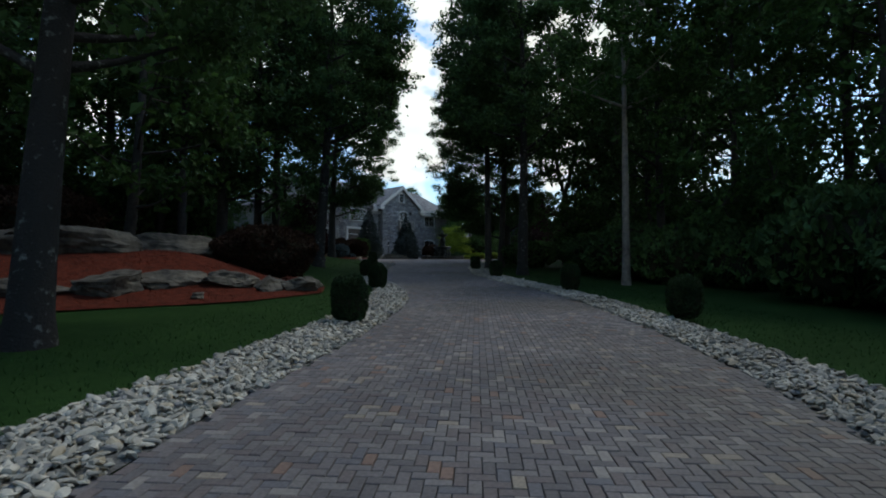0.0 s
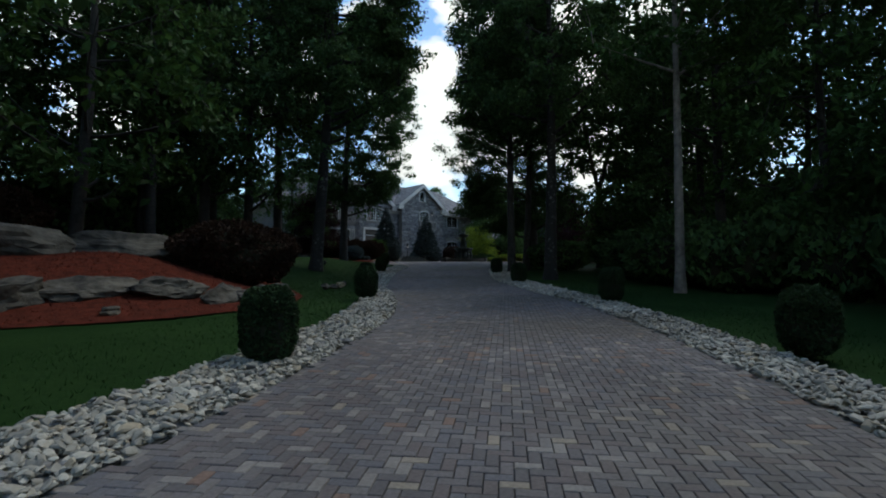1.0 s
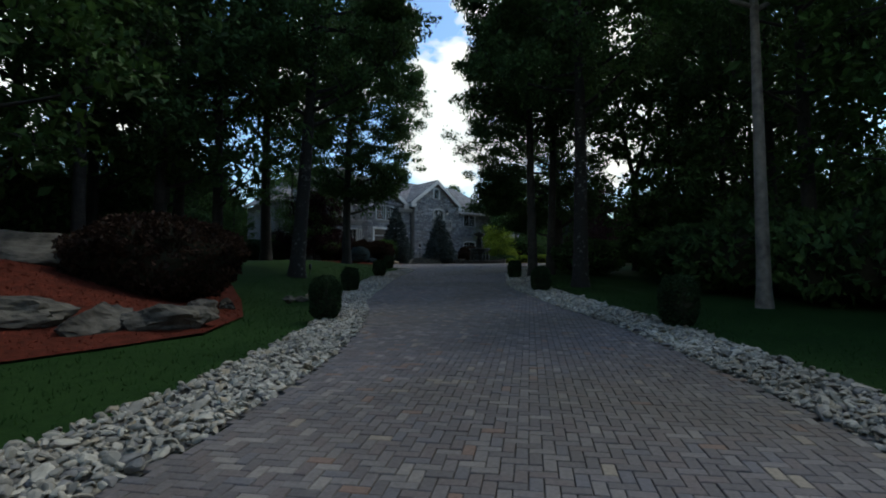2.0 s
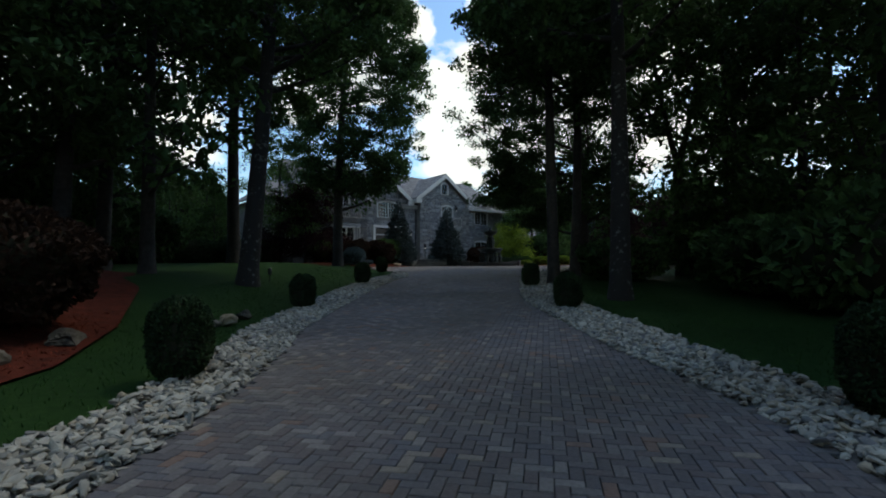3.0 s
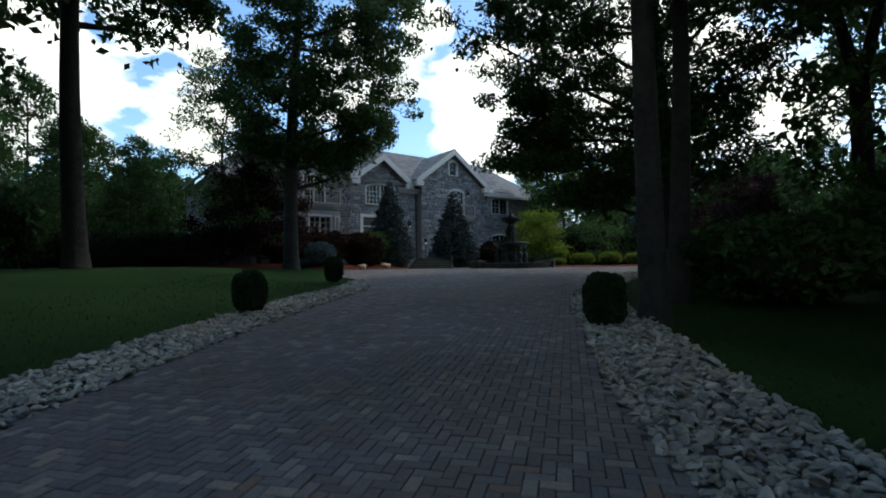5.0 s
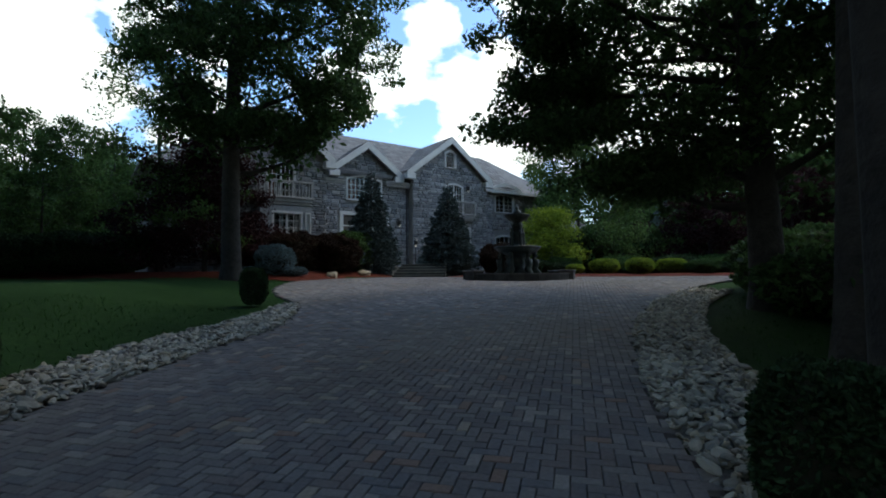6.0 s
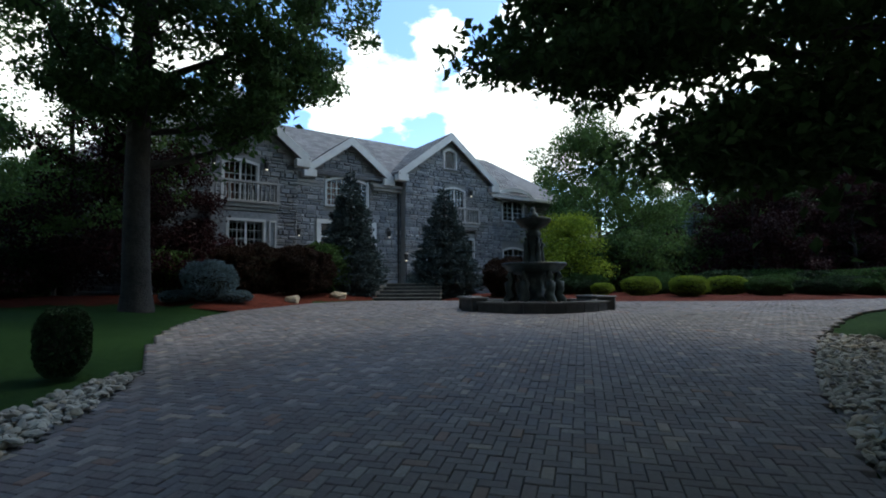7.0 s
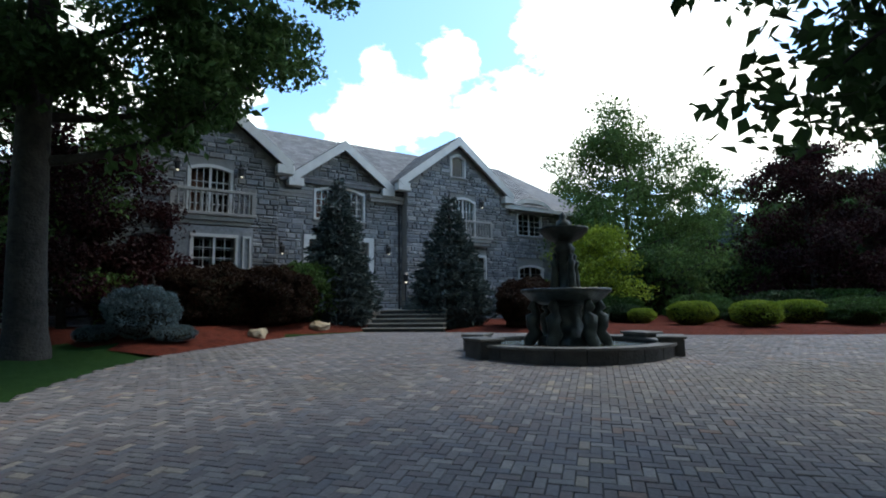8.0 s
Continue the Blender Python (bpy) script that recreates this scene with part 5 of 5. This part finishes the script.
def balcony(x0, x1, y, z, out, rail=0.95, name="balcony"):
    """A cast stone balcony: stepped slab, urn balusters, top rail and end piers."""
    b = under(name, None, house, "white cast stone balcony with urn balusters")
    part("slab", box_bm((x0, x1, y - out, y, z - 0.14, z), (x0 + 0.08, x1 - 0.08, y - out + 0.08, y, z - 0.34, z - 0.142), (x0 + 0.18, x1 - 0.18, y - out + 0.18, y, z - 0.5, z - 0.342), bevel=0.02), CAST_STONE, b)
    part("top_rail", box_bm((x0 + 0.02, x1 - 0.02, y - out + 0.02, y - out + 0.2, z + rail - 0.12, z + rail), (x0 + 0.02, x0 + 0.2, y - out + 0.201, y, z + rail - 0.12, z + rail), (x1 - 0.2, x1 - 0.02, y - out + 0.201, y, z + rail - 0.12, z + rail), bevel=0.015), CAST_STONE, b)
    part("pier", box_bm((x0 + 0.03, x0 + 0.19, y - out + 0.03, y - out + 0.19, z, z + rail - 0.121)), CAST_STONE, b)
    part("pier", box_bm((x1 - 0.19, x1 - 0.03, y - out + 0.03, y - out + 0.19, z, z + rail - 0.121)), CAST_STONE, b)
    h = rail - 0.121
    v, f = lathe([(0.045, 0), (0.045, 0.08 * h), (0.03, 0.12 * h), (0.06, 0.32 * h), (0.045, 0.55 * h), (0.025, 0.8 * h), (0.045, 0.9 * h), (0.045, h)], 10)
    me = mesh_of("baluster", v, f, CAST_STONE, True)
    n = int((x1 - x0 - 0.4) / 0.2)
    for i in range(n):
        ob = under("baluster", me, b)
        ob.location = (x0 + 0.2 + (x1 - x0 - 0.4) * (i + 0.5) / n, y - out + 0.11, z)
    for i in range(max(2, int((out - 0.3) / 0.2))):
        for s in (x0 + 0.11, x1 - 0.11):
            ob = under("baluster", me, b)
            ob.location = (s, y - out + 0.3 + 0.2 * i, z)
    return b


bay = under("bay", None, house, "stone bay under the balcony")
part("bay_wall", box_bm((35.3, 36.0, Y_L - 0.9, Y_L - 0.06, 0, 4.3), (37.75, 38.35, Y_L - 0.9, Y_L - 0.06, 0, 4.3), (36.001, 37.749, Y_L - 0.9, Y_L - 0.65, 0, 2.5), (36.001, 37.749, Y_L - 0.9, Y_L - 0.65, 3.95, 4.3)), WALL_STONE, bay)
window(36.08, 37.67, 2.6, 3.85, Y_L - 0.86, 4, 3, 0.0)
window(38.0, 38.2, 2.6, 3.85, Y_L - 0.9, 1, 3, 0.0, leaves=1, casing=0.07)
balcony(35.2, 38.45, Y_L - 0.03, 4.85, 1.0)
balcony(49.6, 52.55, Y_R - 0.03, 4.95, 0.55)


def wall_lamp(x, y, z):
    ob = empty("wall_lantern", x, y, z, "black iron wall lantern with a lit glass", "lantern", "lanterns on the house")
    part("back_plate", box_bm((-0.06, 0.06, -0.03, 0.0, -0.1, 0.45), bevel=0.01), IRON, ob)
    v, f = tube([(0, -0.03, 0.35), (0, -0.2, 0.45), (0, -0.26, 0.3)], [0.02, 0.02, 0.02], 6)
    under("bracket", quick("bracket", v, f, IRON, True), ob)
    v, f = lathe([(0.02, 0.32), (0.16, 0.2), (0.14, 0.18), (0.02, 0.18)], 6)
    under("cap", mesh_of("cap", [(a, b - 0.26, c) for a, b, c in v], f, IRON), ob)
    v, f = lathe([(0.06, -0.1), (0.09, -0.05), (0.13, 0.17), (0.02, 0.175)], 6)
    under("cage", mesh_of("cage", [(a, b - 0.26, c) for a, b, c in v], f, IRON), ob)
    v, f = lathe([(0.005, -0.17), (0.045, -0.14), (0.05, -0.11), (0.005, -0.1)], 8)
    under("bulb", mesh_of("bulb", [(a, b - 0.26, c) for a, b, c in v], f, BULB, True), ob)


for x, y, z in ((40.3, Y_M, 3.7), (46.0, Y_M, 3.9), (37.95, Y_L, 6.7), (35.5, Y_L, 6.7), (51.95, Y_R, 6.9)):
    wall_lamp(x, y - 0.06, z)

# steps to the door, turned to the court
steps = empty("entrance_steps", 42.35, 46.75, 0.05, "flight of weathered bluestone steps to the entrance", "steps", turn=-44.5)
for i in range(5):
    part("riser", box_bm((-1.5 + 0.05 * i, 1.5 - 0.05 * i, 0.36 * i + 0.03, 0.36 * (i + 1) + (5.0 if i == 4 else 0.1), 0.16 * i - (0.3 if i == 0 else 0.0), 0.16 * i + 0.115)), BASIN_STONE, steps)
    part("tread", box_bm((-1.55 + 0.05 * i, 1.55 - 0.05 * i, 0.36 * i, 0.36 * (i + 1) + (5.0 if i == 4 else 0.1), 0.16 * i + 0.117, 0.16 * i + 0.158), bevel=0.008), STEP_STONE, steps)
porch = tagged(new("porch_floor", None), "bluestone landing before the front door", "landing")
part("slab", box_bm((40.8, 46.9, 51.6, Y_M - 0.17, 0.0, 0.76), bevel=0.01), STEP_STONE, porch)
rail = empty("step_railing", 43.9, 48.0, 0.4, "black iron railing beside the steps", "railing", turn=-44.5)
for i in range(8):
    part("bar", box_bm((-0.012, 0.012, 0.2 * i, 0.2 * i + 0.024, 0.0, 1.0)), IRON, rail)
part("rail", box_bm((-0.02, 0.02, -0.05, 1.5, 1.0, 1.04), bevel=0.005), IRON, rail)
post = empty("lamp_post", 44.6, 50.5, 0.1, "short black post lantern by the steps", "lamp post")
v, f = tube([(0, 0, -0.3), (0, 0, 2.0)], [0.04, 0.035], 8)
under("post", quick("post", v, f, IRON, True), post)
v, f = lathe([(0.09, 2.0), (0.13, 2.25), (0.15, 2.28), (0.02, 2.42)], 6)
under("cage", mesh_of("cage", v, f, IRON), post)
v, f = lathe([(0.005, 1.9), (0.05, 1.94), (0.05, 1.98), (0.005, 1.99)], 8)
under("bulb", mesh_of("bulb", v, f, BULB, True), post)


# ---- the fountain ----
FX, FY = 41.7, 38.15
fountain = empty("fountain", FX, FY, height(FX, FY), "dark bronze tiered fountain in a round stone basin", "fountain", turn=-38)
FZ = 0.03 - height(FX, FY)


def ring(r0, r1, z0, z1, n=48, a0=0.0, a1=2 * math.pi):
    v, f = [], []
    for i in range(n + 1):
        a = a0 + (a1 - a0) * i / n
        for r, z in ((r0, z0), (r1, z0), (r1, z1), (r0, z1)):
            v.append((r * math.cos(a), r * math.sin(a), z))
    for i in range(n):
        for k in range(4):
            f.append((4 * i + k, 4 * i + (k + 1) % 4, 4 * i + 4 + (k + 1) % 4, 4 * i + 4 + k))
    f += [(0, 3, 2, 1), (4 * n, 4 * n + 1, 4 * n + 2, 4 * n + 3)]
    return v, f


R = 2.1
for i in range(24):
    a = 2 * math.pi * i / 24
    v, f = ring(R - 0.28, R, -0.4, 0.165 + FZ, 3, a + 0.004, a + 2 * math.pi / 24 - 0.004)
    under("basin_block", mesh_of("basin_block", v, f, BASIN_STONE), fountain)
    v, f = ring(R - 0.32, R + 0.05, 0.167 + FZ, 0.212 + FZ, 3, a + 0.003, a + 2 * math.pi / 24 - 0.003)
    under("coping_stone", mesh_of("coping_stone", v, f, COPING), fountain)
for k in range(4):
    a = radians((-17, 27, 163, 207)[k])
    p = under("corner_pier", None, fountain)
    for z0, z1, w, m, nm in ((-0.4, 0.28 + FZ, 0.32, BASIN_STONE, "shaft"), (0.282 + FZ, 0.335 + FZ, 0.37, COPING, "cap")):
        part(nm, box_bm((-w * 0.72, w * 0.72, -w * 1.1, w * 1.1, z0, z1), bevel=0.015), m, p)
    p.matrix_world = fountain.matrix_world @ pose(0, 0, 0, 0, 0, math.degrees(a)) @ pose(R - 0.08, 0, 0)
v, f = lathe([(0.0, 0.10), (R - 0.27, 0.10)], 40)
under("water", mesh_of("water", [(a, b, c + FZ) for a, b, c in v], f, WATER), fountain)
flute = lambda a, z: 1 + 0.03 * math.cos(12 * a)
v, f = lathe([(0.62, 0.1), (0.6, 0.3), (0.42, 0.36), (0.36, 0.6), (0.3, 0.85), (0.36, 1.0), (0.5, 1.08)], 36, flute)
under("pedestal", mesh_of("pedestal", v, f, BRONZE, True), fountain)
for k in range(6):
    # scrolled supports round the pedestal
    a = 2 * math.pi * k / 6
    pts = [(math.cos(a) * r, math.sin(a) * r, z) for r, z in ((0.86, 0.10), (0.82, 0.22), (0.66, 0.40), (0.74, 0.56), (0.72, 0.72), (0.64, 0.84), (0.72, 0.94), (0.68, 1.08))]
    v, f = tube(pts, [0.07, 0.13, 0.16, 0.13, 0.17, 0.08, 0.12, 0.07], 9)
    under("support_figure", quick("support_figure", v, f, BRONZE, True), fountain)
scallop = lambda a, z: 1 + (0.028 * abs(math.cos(6 * a)) if z > 1.18 else 0.0)
v, f = lathe([(0.35, 0.98), (0.58, 1.02), (0.79, 1.12), (0.87, 1.23), (0.93, 1.26), (0.94, 1.30), (0.93, 1.335), (0.87, 1.34), (0.82, 1.28), (0.4, 1.2), (0.0, 1.18)], 72, scallop)
under("lower_bowl", mesh_of("lower_bowl", v, f, BRONZE, True), fountain, "wide scalloped bronze bowl")
v, f = lathe([(0.34, 1.18), (0.32, 1.3), (0.22, 1.38), (0.2, 1.6), (0.17, 1.95), (0.2, 2.12), (0.24, 2.2), (0.17, 2.28), (0.2, 2.36), (0.3, 2.42)], 28, flute)
under("column", mesh_of("column", v, f, BRONZE, True), fountain)
for k in range(4):
    a = 2 * math.pi * k / 4 + 0.4
    pts = [(math.cos(a) * r, math.sin(a) * r, z) for r, z in ((0.27, 1.28), (0.27, 1.45), (0.25, 1.62), (0.25, 1.78), (0.26, 1.9), (0.25, 1.97), (0.25, 2.05), (0.24, 2.1))]
    v, f = tube(pts, [0.10, 0.085, 0.09, 0.065, 0.095, 0.035, 0.055, 0.02], 8)
    under("column_figure", quick("column_figure", v, f, BRONZE, True), fountain)
v, f = lathe([(0.22, 2.36), (0.36, 2.42), (0.48, 2.54), (0.52, 2.61), (0.53, 2.65), (0.48, 2.645), (0.28, 2.56), (0.0, 2.55)], 48, lambda a, z: 1 + (0.02 * abs(math.cos(5 * a)) if z > 2.5 else 0))
under("upper_bowl", mesh_of("upper_bowl", v, f, BRONZE, True), fountain)
v, f = lathe([(0.13, 2.54), (0.11, 2.62), (0.16, 2.7), (0.14, 2.8), (0.06, 2.86), (0.08, 2.92), (0.03, 3.0), (0.0, 3.02)], 18, flute)
under("finial", mesh_of("finial", v, f, BRONZE, True), fountain)


# ---- shrubs and trees round the court ----
spruce_a, spruce_b = spruce_meshes(51, 6.3, 1.95, 21, 62, NEEDLE), spruce_meshes(52, 5.7, 1.95, 19, 62, NEEDLE)
tree("spruce_tree", spruce_a, 41.3, 50.3, "dense grey-green spruce beside the entrance steps", 0, 1.0)
tree("spruce_tree", spruce_b, 45.2, 47.8, "dense dark spruce before the stone gable", 70, 1.0)
shrub("globe_spruce", shrub_meshes(54, 0.85, 0.8, 1.3, 9000, 0.09, NEEDLE_BLUE, 0.15, 0.9, 0.4), 34.2, 45.9, "rounded blue-green globe spruce in the mulch", "shrub")
for x, y, s in ((33.2, 46.2, 0.45), (34.9, 45.2, 0.45)):
    shrub("low_juniper", shrub_meshes(55, 1.2, 1.0, 0.9, 4500, 0.10, NEEDLE_BLUE, 0.25, 0.95, 0.4), x, y, "low spreading blue juniper in red mulch", "shrub", x * 40, s)
barb = shrub_meshes(56, 1.9, 1.25, 1.9, 14000, 0.15, HEDGE_RED, 0.28, 0.9, 0.35)
for x, y, s, a in ((36.4, 49.6, 1.05, 10), (38.7, 49.6, 1.05, 70), (47.0, 45.0, 0.9, 30), (34.5, 51.0, 0.9, 0)):
    shrub("barberry_hedge", barb, x, y, "dense dark maroon-green barberry shrub before the house", "shrub", a, s)
lime = shrub_meshes(57, 0.9, 0.9, 1.5, 6000, 0.10, LEAF_LIGHT, 0.2, 0.9)
shrub("green_shrub", lime, 39.9, 50.2, "light green shrub behind the barberry hedge", "shrub", 0, 1.5)
shrub("green_shrub", lime, 47.0, 49.5, "light green shrub by the stone wall", "shrub", 50, 0.9)
mound = shrub_meshes(58, 1.25, 1.0, 1.15, 9000, 0.07, LEAF_LIME, 0.1, 0.85)
for x, y, s, a in ((51.0, 40.9, 0.72, 0), (51.3, 38.9, 0.72, 40), (54.2, 38.8, 0.72, 80), (51.0, 43.0, 0.5, 20)):
    shrub("golden_mound_shrub", mound, x, y, "rounded golden-green clipped shrub in red mulch", "shrub", a, s, "golden shrubs of the court bed")
low = shrub_meshes(59, 1.8, 1.2, 1.0, 9000, 0.10, BOX_LEAF, 0.2, 0.9)
greens = shrub_meshes(60, 1.7, 1.2, 1.1, 9000, 0.10, LEAF, 0.2, 0.9)
for i, (x, y, s) in enumerate(((53.2, 40.2, 0.5), (54.3, 37.2, 0.62), (56.4, 35.9, 0.62), (53.6, 42.3, 0.7), (55.4, 40.6, 0.8), (57.6, 38.2, 0.8), (59.2, 36.0, 0.8), (58.6, 34.9, 0.6), (51.6, 44.2, 0.7), (60.5, 35.5, 1.0), (63, 38, 1.1), (56, 43.5, 1.0), (60, 42, 1.2), (65.5, 41.5, 1.2), (50, 45.8, 0.9), (54, 46.5, 1.0), (63, 34.5, 0.9), (67, 36.5, 1.1))):
    shrub("low_green_shrub", (low, greens)[i % 2], x, y, "low spreading green shrub in the court bed", "shrub", 50 * i, s)
tree("lime_maple_tree", tree_meshes(61, 4.6, 0.09, 0.22, 2.2, 9000, 0.15, leaf_mat=LEAF_LIME, limbs=16, drop=0.25), 53.7, 47.3, "small golden-green weeping maple by the house", 0, 1.0)
tree("honey_locust_tree", tree_meshes(62, 12.0, 0.17, 0.16, 5.4, 34000, 0.19, leaf_mat=LEAF_LIGHT, limbs=26, puff=0.9), 60.0, 50.2, "airy light green tree at the end of the house")
purple = tree_meshes(63, 10.0, 0.17, 0.14, 4.3, 26000, 0.20, leaf_mat=LEAF_RED, limbs=22, crown_shape=1.4)
tree("purple_plum_tree", purple, 67.5, 43.3, "broad dark maroon-leaved plum tree behind the mounds", 0, 0.98)
tree("purple_plum_tree", purple, 73.0, 39.5, "broad dark maroon-leaved plum tree behind the mounds", 90, 0.85)
tree("japanese_maple_tree", tree_meshes(64, 5.4, 0.12, 0.14, 3.4, 36000, 0.14, leaf_mat=LEAF_RED, limbs=26, drop=0.15, puff=0.5), 32.2, 50.8, "dark maroon japanese maple before the stone wing", 20, 1.05)
blue = spruce_meshes(65, 8.0, 2.2, 22, 36, NEEDLE_BLUE)
tree("blue_spruce_tree", blue, 71.9, 49.9, "silvery blue spruce among broadleaf trees")
tree("spruce_tree", spruce_meshes(66, 9.5, 2.6, 22, 34, NEEDLE), 18.5, 52.5, "dark spruce beside the lawn hedge")
weep = tree_meshes(67, 13.5, 0.14, 0.25, 4.0, 16000, 0.17, leaf_mat=LEAF_LIGHT, limbs=22, drop=0.55)
tree("weeping_tree", weep, 30.2, 51.2, "drooping light green tree before the west wing")
hedge = shrub_meshes(68, 2.6, 1.2, 1.9, 12000, 0.12, BOX_LEAF, 0.12, 0.7)
for x, y, a in ((27.5, 51.2, 5), (23.5, 51.6, -8), (19.6, 51.2, 10)):
    shrub("yew_hedge", hedge, x, y, "dark green clipped yew hedge along the lawn", "hedge", a, 0.95)
dark = shrub_meshes(69, 2.3, 1.9, 2.2, 2800, 0.27, LEAF_DARK, 0.2, 0.9)
maroon = shrub_meshes(70, 2.2, 1.8, 2.3, 9000, 0.15, HEDGE_RED, 0.15, 0.85)
shrub("round_dark_shrub", maroon, 13.3, 21.6, "large rounded dark maroon shrub above the ledge", "shrub", 0, 0.95, lift=-0.1)
shrub("round_dark_shrub", maroon, 6.0, 25.6, "large rounded dark shrub behind the rocks", "shrub", 60, 1.1, lift=-0.1)
for i, (x, y, s) in enumerate(((43.6, 28.9, 0.75), (47.0, 29.0, 0.85), (52, 28.4, 1.0), (41.4, 28.2, 0.6), (38.9, 26.4, 0.6), (36.2, 23.4, 0.9), (57, 27.5, 1.2), (62, 28.5, 1.2))):
    shrub("understory_shrub", dark, x, y, "dark leafy shrub at the edge of the woods", "shrub", 70 * i, s)
for i, (x, y, k) in enumerate(((62.6, 50.6, 1.3), (65.5, 52.0, 1.5), (59.6, 53.0, 1.1), (68.5, 49.0, 1.4), (14.5, 37.0, 1.3), (12.0, 40.0, 1.5), (16.0, 43.0, 1.4), (10.5, 36.0, 1.3), (8.0, 40.0, 1.5), (18.8, 46.0, 1.3))):
    shrub("understory_shrub", dark, x, y, "dark leafy shrub below the taller trees", "shrub", 55 * i, k, tall=1.3)
for i in range(64):
    u, side = spots.uniform(-12, 44), spots.choice((-1, 1, 1))
    across = spots.uniform(14.5, 21) if side > 0 else spots.uniform(-30, -19)
    x, y = 0.66 * u + 0.75 * across, 0.75 * u - 0.66 * across
    if depth_in(x, y, BED) < 0.5 or y > 28:
        shrub("understory_shrub", dark, x, y, "dark leafy shrub in the shaded woods", "shrub", spots.uniform(0, 360), spots.uniform(0.8, 1.5), "undergrowth of the woods", tall=spots.uniform(0.8, 1.6))

# path light
light = empty("path_light", 21.6, 29.7, height(21.6, 29.7) - 0.02, "small black path light on the lawn", "path light")
v, f = tube([(0, 0, -0.1), (0, 0, 0.3)], [0.015, 0.015], 6)
under("stake", quick("stake", v, f, IRON, True), light)
v, f = lathe([(0.06, 0.25), (0.075, 0.3), (0.08, 0.48), (0.03, 0.52), (0.0, 0.52)], 10)
under("hood", mesh_of("hood", v, f, IRON, True), light)


# ---- single pavers and wall stones, last ----
paver_mesh = quick("paver", shape_v, shape_f, PAVER_ONE)
for i in single:
    ob = under("paver", paver_mesh, driveway)
    x, y, k = bricks[i]
    ob.matrix_world = Matrix.Translation((x, y, bz[i])) @ Matrix.Rotation(-0.048, 4, Vector((-0.75, 0.66, 0))) @ pose(0, 0, 0, 0, 0, math.degrees(PAVER_TURN + k * math.pi / 2))
for b in SINGLE_BLOCKS:
    v, f = block_faces(b, r_block)
    under("stone_block", mesh_of("stone_block", v, f, WALL_STONE_ONE), house)
